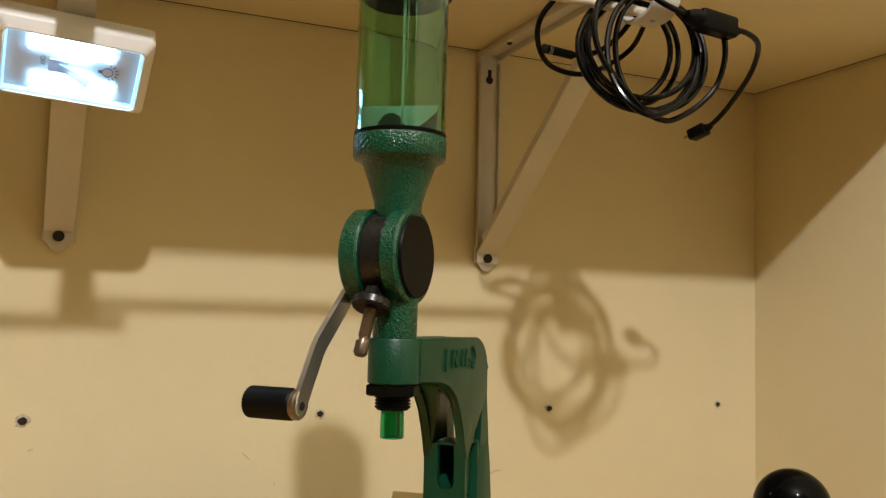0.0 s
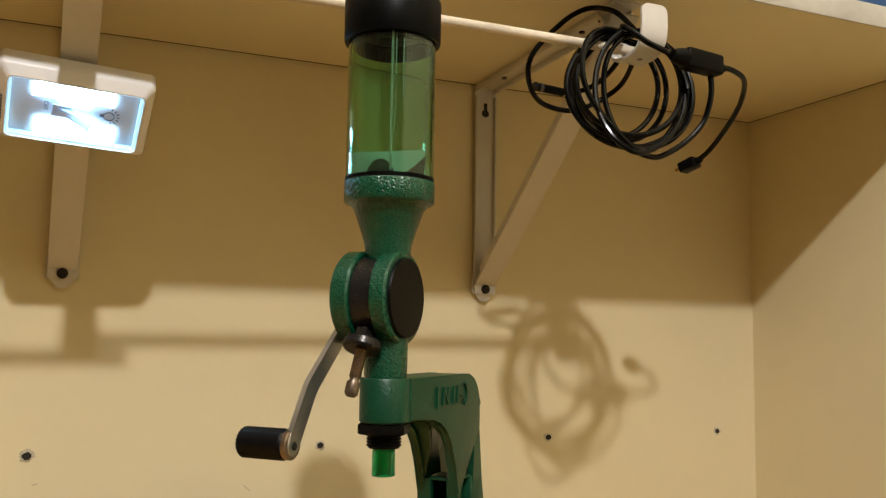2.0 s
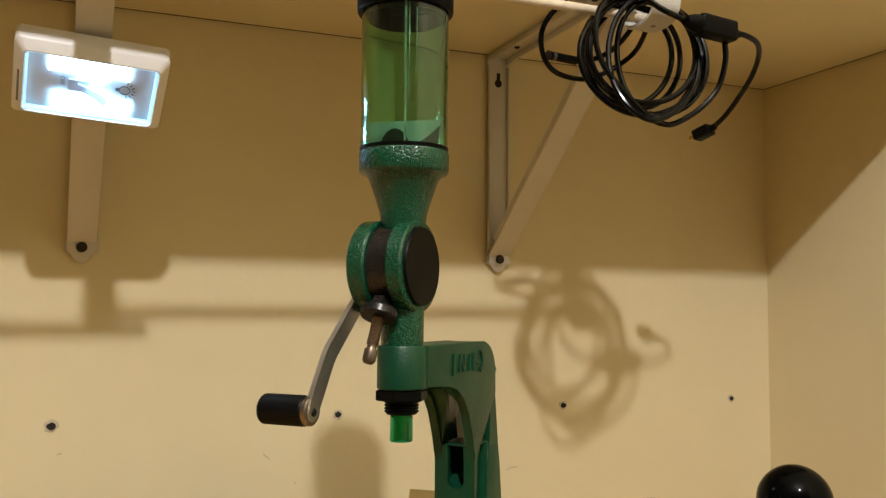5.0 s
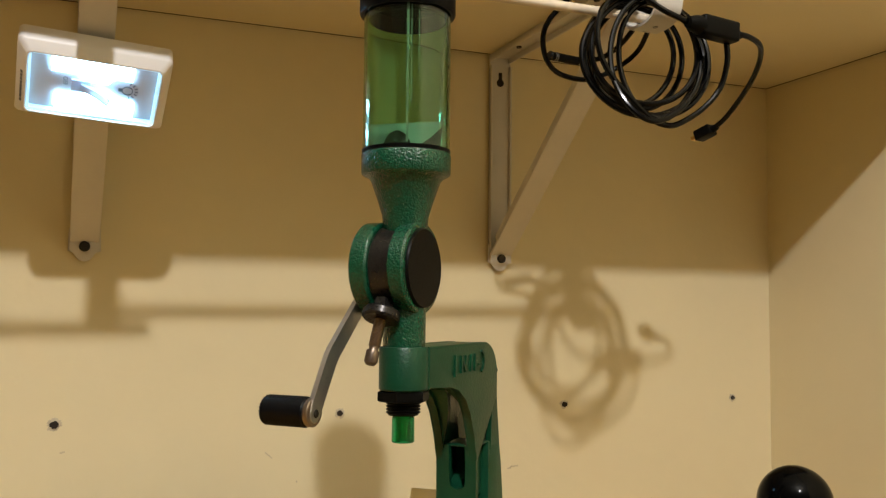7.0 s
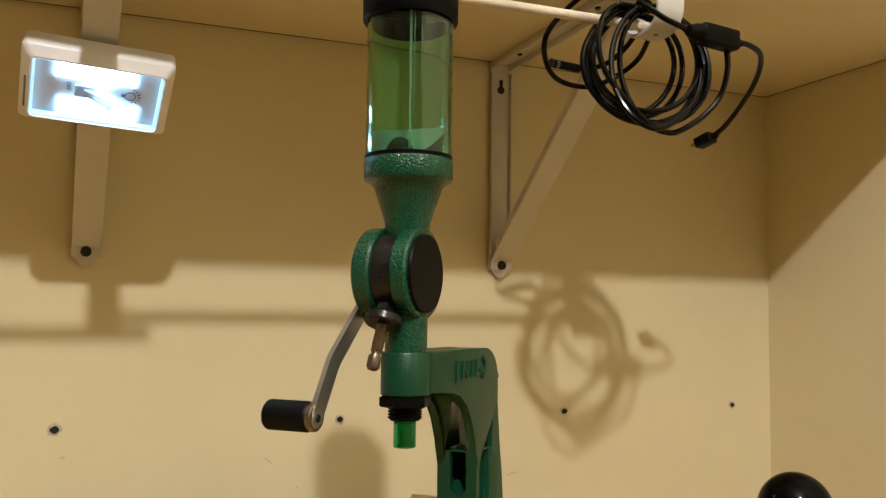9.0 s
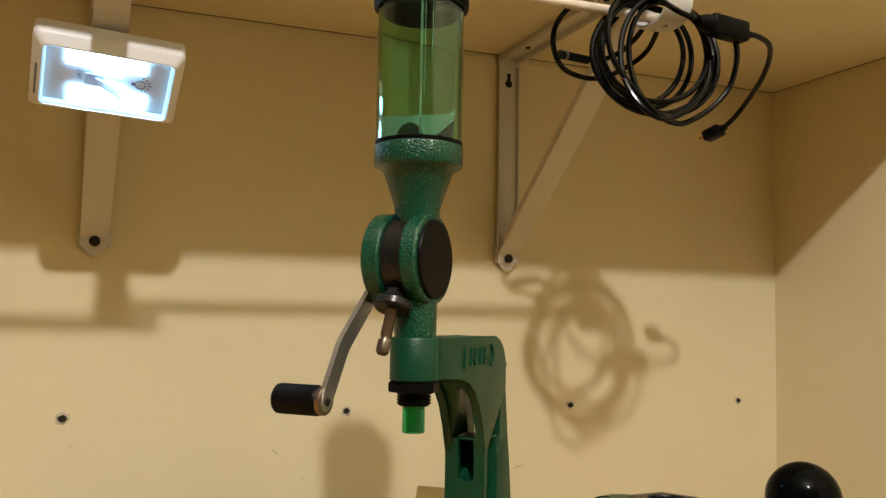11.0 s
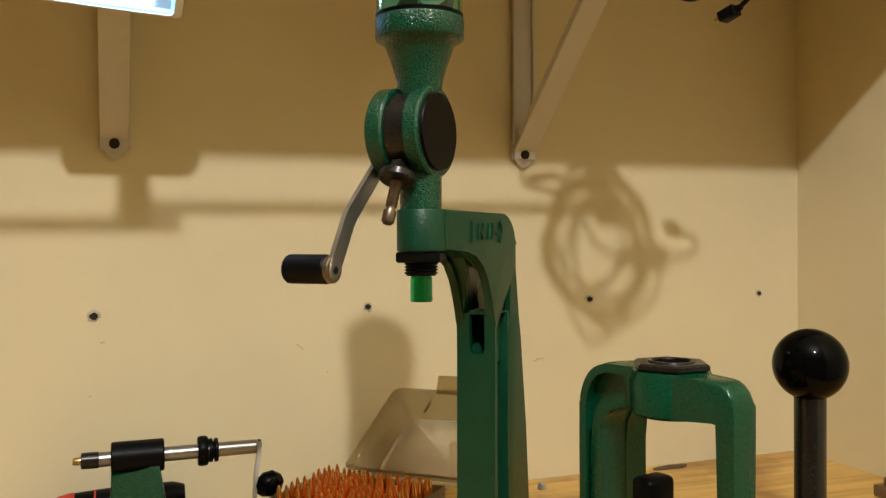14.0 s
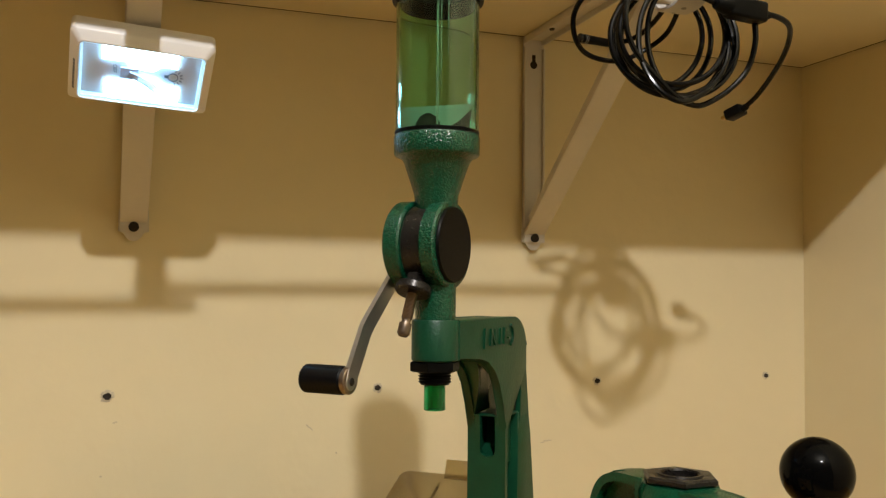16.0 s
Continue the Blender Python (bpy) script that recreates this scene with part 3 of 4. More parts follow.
    lead(bm, ((1.228, -0.225, 1.393), (1.246, -0.236, 1.395), (1.256, -0.252, 1.404), (1.262, -0.270, 1.420)))
    part("loose_loop", bm, RUBBER, c)
    a, b = Vector((1.2630, -0.3275, 1.3985)) - o, Vector((1.3055, -0.3240, 1.3965)) - o
    fr = axis_frame(a, b)
    length = (b - a).length
    bm = B()
    box(bm, (0.0125, 0.0150, length * 0.80), (0, 0, length * 0.60), 0.0022, fr, 3)
    lathe(bm, [(0.0040, -0.002), (0.0062, 0.004), (0.0070, length * 0.24)], fr, 16)
    lathe(bm, [(0.0040, length), (0.0026, length + 0.006)], fr, 12)
    part("adapter_box", bm, BLACK, c, "black plastic adapter box")
    a, b = Vector((1.3580, -0.2350, 1.3475)) - o, Vector((1.3515, -0.2160, 1.3410)) - o
    fr = axis_frame(a, b)
    bm = B()
    box(bm, (0.0125, 0.0090, 0.0155), (0, 0, 0.0085), 0.0014, fr, 2)
    lathe(bm, [(0.0024, -0.004), (0.0036, 0.001)], fr, 12)
    plug = part("plug", bm, BLACK, c, "black plug shell")
    bm = B()
    box(bm, (0.0070, 0.0030, 0.0055), (0, 0, 0.0185), 0.0004, fr, 1)
    part("contact", bm, BRASS, plug, "bare brass contact")
    a, b = Vector((1.2035, -0.2310, 1.3935)) - o, Vector((1.2320, -0.2260, 1.3935)) - o
    bm = B()
    rod(bm, a, b, 0.0034, 18, 0.0008)
    inline = part("inline_joint", bm, BLACK, c)
    bm = B()
    rod(bm, a.lerp(b, -0.05), a.lerp(b, 0.04), 0.0037, 18)
    part("end_cap", bm, OXIDE, inline)
    for f in (0.13, 0.19):
        bm = B()
        rod(bm, a.lerp(b, f), a.lerp(b, f + 0.03), 0.0037, 18, 0.0002)
        part("metal_ring", bm, STEEL, inline)
    return c


cable_coil()

# ---- stand and powder measure ----
AX, AY = 1.0456, -0.3416
ARM = math.degrees(math.atan2(0.70, 0.71))
PIVOT, SIZE = Vector((0.883, -0.811, 1.198)), 0.92
NEAR = Matrix.Translation(PIVOT) @ Matrix.Scale(SIZE, 4) @ Matrix.Translation(-PIVOT)
STAND = NEAR @ pose(AX, AY, 0, 0, 0, ARM)
FOOT_Z = (BENCH_Z - PIVOT.z * (1 - SIZE)) / SIZE  # the bench's height on the stand's own scale


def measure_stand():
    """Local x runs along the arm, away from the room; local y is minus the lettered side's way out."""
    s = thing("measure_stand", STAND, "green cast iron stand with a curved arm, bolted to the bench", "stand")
    W = 0.0148
    # collar
    bm = B()
    lathe(bm, [(0.0139, 1.1470), (0.0146, 1.1478), (0.0146, 1.1712), (0.0139, 1.1722), (0.0108, 1.1722), (0.0108, 1.1470)], None, 44, closed=False)
    part("collar", bm, SMOOTH_GREEN, s)
    # lettered side plate and its twin
    plate = [(0.004, 1.1472), (0.036, 1.1472), (0.050, 1.1440), (0.062, 1.1365), (0.070, 1.1265), (0.0765, 1.112), (0.0790, 1.100), (0.0800, 1.094), (0.0830, 1.094),
             (0.1195, 1.134), (0.1195, 1.150)] + arc(0.0965, 1.1485, 0.0230, 4, 88, 8) + [(0.004, 1.1722)]
    for name, lo, hi in (("side_plate", -W, -W + 0.006), ("side_plate", W - 0.006, W)):
        part(name, prism(B(), plate, lo, hi, 0.0012), SMOOTH_GREEN, s)
    # top strip of the arm
    bm = B()
    top = [(0.004, 1.1718)] + list(reversed(arc(0.0965, 1.1485, 0.0228, 4, 88, 8))) + [(0.1190, 1.1340)]
    inner = [(0.1140, 1.134)] + arc(0.0965, 1.1485, 0.0175, 4, 88, 8) + [(0.004, 1.1660)]
    prism(bm, top + inner, -W + 0.0055, W - 0.0055)
    part("arm_top", bm, SMOOTH_GREEN, s)
    # curved front flange with an opening through it
    line = smooth_path([(0.012, 0, 1.1480), (0.040, 0, 1.1472), (0.054, 0, 1.1435), (0.066, 0, 1.1345), (0.0745, 0, 1.1200), (0.0795, 0, 1.100), (0.0803, 0, 1.080), (0.0800, 0, 1.050), (0.0775, 0, FOOT_Z + 0.004)], 6)
    bm = B()

    def strip(y0, y1, pts, deep=0.0042):
        a = []
        for i, q in enumerate(pts):
            d = (pts[min(i + 1, len(pts) - 1)] - pts[max(i - 1, 0)]).normalized()
            nr = Vector((-d.z, 0, d.x)) * deep
            if nr.x < 0:
                nr = -nr
            lo, hi = y0(q.z), y1(q.z)
            a.append([bm.verts.new((q.x, lo, q.z)), bm.verts.new((q.x, hi, q.z)), bm.verts.new((q.x + nr.x, hi, q.z + nr.z)), bm.verts.new((q.x + nr.x, lo, q.z + nr.z))])
        for p, q in zip(a, a[1:]):
            for k in range(4):
                bm.faces.new((p[k], p[(k + 1) % 4], q[(k + 1) % 4], q[k]))
        bm.faces.new(list(reversed(a[0])))
        bm.faces.new(a[-1])

    def cut(za, zb, n):
        """Points on the flange's line between two heights."""
        out = []
        for k in range(n + 1):
            z = za + (zb - za) * k / n
            for p, q in zip(line, line[1:]):
                if q.z <= z <= p.z:
                    out.append(p.lerp(q, (p.z - z) / (p.z - q.z)))
                    break
        return out
    W = 0.0143
    SLOT_LO, LEDGE, APEX, MID, HALF = 1.0735, 1.1035, 1.1420, -0.0008, 0.0058

    def near_side(z):
        if z < SLOT_LO + HALF:
            return MID - math.sqrt(max(0.0, HALF ** 2 - (SLOT_LO + HALF - z) ** 2))
        if z < LEDGE:
            return MID - HALF
        return -0.0122 + 0.0100 * max(0.0, (z - 1.1120) / (APEX - 1.1120)) ** 1.8

    def far_side(z):
        if z < SLOT_LO + HALF:
            return MID + math.sqrt(max(0.0, HALF ** 2 - (SLOT_LO + HALF - z) ** 2))
        if z < LEDGE:
            return MID + HALF
        return 0.0085 - 0.0105 * (z - LEDGE) / (APEX - LEDGE)
    edge = lambda z: -W
    edge_far = lambda z: W
    strip(edge, edge_far, cut(SLOT_LO, FOOT_Z + 0.004, 4))
    strip(edge, edge_far, [q for q in line if q.z >= APEX])
    for lo, hi, n in ((LEDGE - 0.0001, SLOT_LO, 12), (APEX, LEDGE + 0.0001, 10)):
        strip(edge, near_side, cut(lo, hi, n))
        strip(far_side, edge_far, cut(lo, hi, n))
    part("front_flange", bm, SMOOTH_GREEN, s)
    # slanting inner faces behind the opening and the slot's sloping floor
    bm = B()
    pts = cut(APEX, LEDGE, 8)
    a = [bm.verts.new((q.x + 0.004, far_side(q.z) + 0.0002, q.z)) for q in pts]
    b = [bm.verts.new((q.x + 0.018, 0.0040 + 0.1 * far_side(q.z), q.z + 0.002)) for q in pts]
    c = [bm.verts.new((q.x + 0.018, 0.0102, q.z + 0.002)) for q in pts]
    d = [bm.verts.new((q.x + 0.004, 0.0102, q.z)) for q in pts]
    for r0, r1 in ((a, b), (b, c), (c, d), (d, a)):
        for k in range(len(pts) - 1):
            bm.faces.new((r0[k], r0[k + 1], r1[k + 1], r1[k]))
    for k in (0, -1):
        bm.faces.new((a[k], b[k], c[k], d[k]))
    part("inner_cheek", bm, SMOOTH_GREEN, s)
    part("slot_floor", prism(B(), [(0.0815, 1.0680), (0.0815, 1.0735), (0.0900, 1.0750), (0.1000, 1.0800), (0.1060, 1.0900), (0.1060, 1.0680)], -0.0085, 0.0095), SMOOTH_GREEN, s)
    part("slot_back", box(B(), (0.003, 0.0270, 0.0340), (0.1065, 0, 1.0860), 0.0004), SMOOTH_GREEN, s)
    part("inner_wall", prism(B(), [(0.0840, 1.0700), (0.0840, 1.1200), (0.1000, 1.1450), (0.1185, 1.1450), (0.1255, 1.1000), (0.1290, 1.0700)], -0.0086, -0.0070), SMOOTH_GREEN, s)
    part("far_inner_wall", box(B(), (0.0300, 0.0014, 0.0400), (0.0960, 0.0108, 1.0840), 0.0003), SMOOTH_GREEN, s)
    # plate added at the ledge to keep light out of the slot
    part("slot_light_stop", box(B(), (0.026, 0.0230, 0.0016), (0.0945, -0.0012, LEDGE - 0.0006), 0.0004), SMOOTH_GREEN, s)
    W = 0.0148
    # web and rear flange of the column
    bm = B()
    prism(bm, [(0.081, FOOT_Z + 0.004), (0.081, 1.0745), (0.094, 1.0745), (0.118, 1.110), (0.135, 1.010), (0.143, FOOT_Z + 0.004)], -0.0035, 0.0035)
    part("web", bm, SMOOTH_GREEN, s)
    bm = B()
    prism(bm, [(0.1095, 1.100), (0.1265, 1.100), (0.1300, 1.085), (0.1405, 1.016), (0.1530, FOOT_Z + 0.004), (0.108, FOOT_Z + 0.004), (0.104, 1.02), (0.1050, 1.085)], -W + 0.001, W - 0.001, 0.0003)
    for lo, hi in ((-W + 0.001, -0.0100), (0.0115, W - 0.001)):
        prism(bm, [(0.112, 1.136), (0.1205, 1.136), (0.1265, 1.0995), (0.1095, 1.0995)], lo, hi)
    part("rear_flange", bm, SMOOTH_GREEN, s)
    part("base", box(B(), (0.115, 0.050, 0.010), (0.105, 0, FOOT_Z + 0.005), 0.003), SMOOTH_GREEN, s)
    # raised maker's mark as plain strokes in a rounded frame
    mark = B()
    y = -W - 0.0003
    def stroke(p, q, w=0.0016):
        a, b = Vector((p[0], y, p[1])), Vector((q[0], y, q[1]))
        ribbon(mark, [a, b], w, 0.0022, Vector((-(b - a).z, 0, (b - a).x)))
    x0, z0, z1 = 0.041, 1.1530, 1.1655
    stroke((x0, z0 - 0.001), (x0 + 0.0006, z1))
    for k, (dx, w) in enumerate(((0.010, 0.0017), (0.017, 0.0017), (0.026, 0.0016), (0.033, 0.0016))):
        stroke((x0 + dx, z0 + 0.0006), (x0 + dx + 0.001, z1 - 0.001), w)
    stroke((x0 + 0.011, z1 - 0.001), (x0 + 0.0165, z0 + 0.002), 0.0014)
    stroke((x0 + 0.033, z0 + 0.0065), (x0 + 0.038, z0 + 0.0065), 0.0013)
    stroke((x0 + 0.033, z1 - 0.0012), (x0 + 0.038, z1 - 0.0022), 0.0013)
    stroke((x0 + 0.040, z0 + 0.0045), (x0 + 0.046, z0 + 0.0045), 0.0013)
    rim = [(x0 + 0.044 + 0.0062 * math.cos(radians(t)), (z0 + z1) / 2 + 0.0072 * math.sin(radians(t))) for t in range(-75, 80, 15)]
    for p, q in zip(rim, rim[1:]):
        stroke(p, q, 0.0015)
    part("raised_mark", mark, SMOOTH_GREEN, s)
    # lock nut under the collar
    bm = B()
    lathe(bm, [(0.0142, 0), (0.0156, 0.0008), (0.0156, 0.0057), (0.0142, 0.0065)], pose(0, 0, 1.1403, 0, 0, 12), 6)
    part("lock_nut", bm, BLACK, s, "black hexagonal lock nut", angle=20)
    return s


measure_stand()


def powder_measure():
    p = thing("powder_measure", STAND, "green hammertone powder measure with clear tube and crank", "powder measure")
    # drop tube thread and tip
    bm = B()
    prof = [(0.0090, 1.1722), (0.0099, 1.1710), (0.0099, 1.1402)]
    z = 1.1400
    for k in range(4):
        prof += [(0.0101, z - 0.0002), (0.0101, z - 0.0008), (0.0091, z - 0.0012), (0.0091, z - 0.0016)]
        z -= 0.0018
    prof += [(0.0086, z - 0.0004)]
    part("threaded_stem", lathe(B(), list(reversed(prof)), None, 36), BLACK, p)
    part("drop_tip", lathe(B(), [(0.0045, 1.1180), (0.0045, 1.1345), (0.0062, 1.1345), (0.0062, 1.1315), (0.0066, 1.1310), (0.0067, 1.1172), (0.0062, 1.1168), (0.0046, 1.1168), (0.0045, 1.1180)], None, 32, closed=False), GREEN_TIP, p, "translucent green plastic drop tip")
    # casting: neck, cone and ring
    bm = B()
    lathe(bm, [(0.0124, 1.1722), (0.0126, 1.1760), (0.0128, 1.2000), (0.0128, 1.2100)], None, 40)
    part("neck", bm, HAMMER, p)
    bm = B()
    lathe(bm, [(0.0120, 1.2380), (0.0134, 1.2440), (0.0139, 1.2490), (0.0165, 1.2575), (0.0205, 1.2690), (0.0225, 1.2716), (0.0258, 1.2730), (0.0266, 1.2742), (0.0268, 1.2845), (0.0262, 1.2858), (0.0232, 1.2862)], None, 56)
    part("funnel", bm, HAMMER, p)
    # drum housing: two cheeks round a dark drum; local y = minus the lettered side
    zc = 1.2182
    def cheek(y0, y1, r, hole):
        b = B()
        lathe(b, [(hole, 0), (r - 0.0012, 0), (r, 0.0012), (r, y1 - y0 - 0.0012), (r - 0.0012, y1 - y0), (hole, y1 - y0)], axis_frame((0, y0, zc), (0, y1, zc)), 56, closed=False)
        return b
    part("cheek", cheek(-0.0116, -0.0012, 0.0274, 0.020), HAMMER, p)
    part("cheek", cheek(0.0120, 0.0234, 0.0274, 0.020), HAMMER, p)
    bm = B()
    rod(bm, (0, -0.0014, zc), (0, 0.0122, zc), 0.0246, 56)
    part("drum", bm, BLUED, p, "dark steel metering drum")
    bm = B()
    prism(bm, arc(0, zc, 0.0268, -82, 82, 16) + arc(0, zc, 0.0225, 82, -82, 16), -0.0012, 0.0120)
    part("back_shell", bm, HAMMER, p)
    bm = B()
    lathe(bm, [(0.0236, 0), (0.0236, 0.0010), (0.0228, 0.0022), (0.0002, 0.0024)], axis_frame((0, -0.0112, zc), (0, -0.0150, zc)), 56)
    part("drum_cover", bm, BLACK, p, "round black drum cover")
    # adjusting screw
    s0, s1 = Vector((-0.0110, 0.0055, 1.2070)), Vector((-0.0312, 0.0055, 1.1635))
    bm = B()
    rod(bm, s0, s0.lerp(s1, 0.35), 0.0040, 20)
    rod(bm, s0.lerp(s1, 0.18), s0.lerp(s1, 0.30), 0.0062, 6)
    part("screw_nut", bm, BLUED, p)
    bm = B()
    knurl(bm, s0.lerp(s1, 0.31), s0.lerp(s1, 0.44), 0.0110, 48, 0.0004, 5)
    part("lock_wheel", bm, BLUED, p)
    bm = B()
    prof = []
    length = (s1 - s0).length
    z = 0.40 * length
    while z < 0.78 * length:
        prof += [(0.0034, z), (0.0030, z + 0.0004)]
        z += 0.0008
    lathe(bm, prof + [(0.0026, 0.80 * length), (0.0026, 0.83 * length), (0.0038, 0.84 * length), (0.0038, 0.97 * length), (0.0028, length)], axis_frame(s0, s1), 28)
    part("adjusting_screw", bm, BRONZE, p)
    # crank: bent flat bar, hub and knurled grip
    bm = B()
    yb = 0.0275
    path = [(0.006, yb - 0.002, zc - 0.006), (-0.0045, yb - 0.001, 1.1985), (-0.0345, yb, 1.1695), (-0.0375, yb + 0.0002, 1.1655), (-0.0512, yb + 0.002, 1.1372)]
    ribbon(bm, path, 0.0108, 0.0030, (0.83, 0, -0.56))
    rod(bm, (-0.0512, yb + 0.0003, 1.1372), (-0.0512, yb + 0.0035, 1.1372), 0.0054, 24)
    crank = part("crank_arm", bm, ALU, p, "bent satin aluminium crank arm")
    bm = B()
    rod(bm, (0, 0.022, zc), (0, yb, zc), 0.008, 28)
    part("hub", bm, BLUED, p)
    bm = B()
    rod(bm, (-0.0512, yb - 0.0006, 1.1372), (-0.0512, yb + 0.0005, 1.1372), 0.0024, 18)
    part("pin", bm, BLUED, crank)
    bm = B()
    rod(bm, (-0.0512, yb + 0.0008, 1.1378), (-0.0512, yb + 0.0045, 1.1378), 0.0080, 36)
    part("grip_ferrule", bm, BRONZE, crank)
    bm = B()
    knurl(bm, (-0.0512, yb + 0.0042, 1.1378), (-0.0512, yb + 0.0325, 1.1378), 0.0085, 44, 0.0007, 22)
    part("grip", bm, GRIP, crank, "black knurled grip")
    # tube, cap, baffle and the powder
    bm = B()
    lathe(bm, [(0.0260, 1.2862), (0.0260, 1.3760), (0.0241, 1.3760), (0.0241, 1.2862), (0.0260, 1.2862)], None, 72, closed=False)
    part("tube", bm, GREEN_ACRYLIC, p, "clear green acrylic tube")
    bm = B()
    lathe(bm, [(0.0263, 1.3695), (0.0283, 1.3695), (0.0288, 1.3705), (0.0290, 1.3945), (0.0282, 1.3957), (0.0002, 1.3960), (0.0002, 1.3765), (0.0236, 1.3765), (0.0236, 1.3660), (0.0230, 1.3660), (0.0230, 1.3755), (0.0263, 1.3755), (0.0263, 1.3695)], None, 56, closed=False)
    part("cap", bm, BLACK, p, "black plastic cap")
    part("seal", lathe(B(), [(0.0262, 1.2862), (0.0264, 1.2870), (0.0264, 1.2882), (0.0228, 1.2882), (0.0228, 1.2862), (0.0262, 1.2862)], None, 48, closed=False), BLACK, p)
    bm = B()
    lathe(bm, [(0.0238, 1.2866), (0.0238, 1.2884), (0.0120, 1.2890), (0.0003, 1.2892)], None, 36)
    part("powder", bm, POWDER, p, "dark layer of powder")
    lathe(bm := B(), [(0.0085, 1.2885), (0.0072, 1.2925), (0.0048, 1.2962), (0.0018, 1.2980), (0.0003, 1.2982)], pose(-0.0110, 0.0005, 0), 28)
    part("powder_heap", bm, POWDER, p, "dark heap of powder")
    for deg, wid, za, zb in ((207, 0.0014, 1.2890, 1.3720), (212, 0.0006, 1.3120, 1.3690), (222, 0.0006, 1.3300, 1.3660)):
        c, n = math.cos(radians(deg)), math.sin(radians(deg))
        bm = B()
        ribbon(bm, [(0.02395 * c, 0.02395 * n, za), (0.02395 * c, 0.02395 * n, zb)], wid, 0.0001, (-n, c, 0))
        part("pale_streak", bm, PALE_FILM, p, "thin pale streak down the inside of the tube")
    # pale half-round baffle standing on edge, facing the room
    bm = B()
    prism(bm, [(-0.0215, 1.3028), (-0.0215, 1.2915), (-0.0150, 1.2889), (0.0020, 1.2889), (0.0085, 1.2915), (0.0150, 1.2960), (0.0195, 1.3005), (0.0220, 1.3056)], 0.0, 0.0008, 0, pose(-0.003, -0.001, 0, 0, 0, -64))
    part("baffle", bm, BAFFLE, p, "pale dusty baffle")
    # added plate, stands in for the dark bottom of the tube
    bm = B()
    prism(bm, [(0.0030, 1.2889), (0.0190, 1.3000), (0.0225, 1.3030), (0.0210, 1.2889)], 0.0, 0.0008, 0, pose(0.000, 0.001, 0, 0, 0, -64))
    part("dark_plate", bm, POWDER, p, "dark plate added for the tube's dark bottom")
    return p


powder_measure()


# ---- press ----
def loading_press():
    """Local x runs along the frame from its far leg to its near leg, local y towards the open back."""
    e = -74.2
    pr = thing("loading_press", NEAR @ pose(1.1850, -0.3985, 0, 0, 0, e), "green cast iron press with an open frame, bolted to the bench", "press")
    t, W, NUT_X = 1.0755, 0.0115, -0.0026
    outer = arc(-0.0450, 1.0520, 0.0235, 180, 90, 8) + [(0.0200, t)] + arc(0.0355, 1.0620, 0.0125, 85, 0, 5) + [(0.0480, 1.040), (0.0480, FOOT_Z + 0.015), (-0.0690, FOOT_Z + 0.015), (-0.0688, 1.030)]
    inner = [(-0.0530, 0.945), (-0.0530, 1.0340), (-0.0490, 1.0460), (-0.0400, 1.0525), (-0.0150, 1.0525), (0.0, 1.0515), (0.0150, 1.0530), (0.0350, 1.0575), (0.0430, 1.0580), (0.0470, 1.0540), (0.0470, 0.945)]
    # frame: a thin web between rims, so that the far leg shows a hollow
    bm = B()
    def ring(bm, out, inn, lo, hi):
        loops = []
        for poly, y in ((out, lo), (out, hi), (inn, hi), (inn, lo)):
            loops.append([bm.verts.new((x, y, z)) for x, z in poly])
        o0, o1, i1, i0 = loops
        for a, b in ((o0, o1), (i1, i0)):
            for k in range(len(a)):
                bm.faces.new((a[k], a[(k + 1) % len(a)], b[(k + 1) % len(b)], b[k]))
        for o, i in ((o0, i0), (o1, i1)):
            es = []
            for lp in (o, i):
                for k in range(len(lp)):
                    es.append(bm.edges.get((lp[k], lp[(k + 1) % len(lp)])))
            bmesh.ops.triangle_fill(bm, use_beauty=True, edges=es)
    ring(bm, outer, inner, -W * 0.3, W * 0.6)
    part("web", bm, PRESS_GREEN, pr)
    def rim(path, w, th):
        """A flat bar of even thickness that follows the path."""
        pts = smooth_path([(x, 0, z) for x, z in path], 5)
        left, right = [], []
        for i, q in enumerate(pts):
            d = (pts[min(i + 1, len(pts) - 1)] - pts[max(i - 1, 0)]).normalized() * th / 2
            left.append((q.x - d.z, q.z + d.x))
            right.append((q.x + d.z, q.z - d.x))
        return prism(B(), left + list(reversed(right)), -w / 2, w / 2, 0.0014)
    part("outer_rim", rim([(-0.0662, FOOT_Z + 0.015), (-0.0660, 1.030), (-0.0650, 1.052), (-0.0582, 1.0660), (-0.0470, 1.0720), (-0.0340, 1.0728), (-0.0200, 1.0728)], 2 * W, 0.0056), PRESS_GREEN, pr)
    part("inner_rim", rim([(-0.0540, 0.930), (-0.0540, 1.022), (-0.0525, 1.0370), (-0.0460, 1.0480), (-0.0340, 1.0535), (-0.0180, 1.0550), (-0.0080, 1.0550)], 2 * W, 0.0086), PRESS_GREEN, pr)
    part("far_leg", prism(B(), [(-0.0655, FOOT_Z + 0.015), (-0.0650, 1.0400), (-0.0600, 1.0580), (-0.0480, 1.0660), (-0.0320, 1.0660), (-0.0326, 1.0490), (-0.0425, 1.0446), (-0.0478, 1.0354), (-0.0493, 1.0220), (-0.0493, FOOT_Z + 0.015)], W - 0.0003, 0.0300), PRESS_GREEN, pr)
    # top bridge running down into the near leg, with a round boss
    bm = B()
    prism(bm, [(-0.0290, 1.0500), (0.0, 1.0495), (0.0, t + 0.0002), (-0.0290, t + 0.0002)], -W - 0.0004, W + 0.0004, 0.0015)
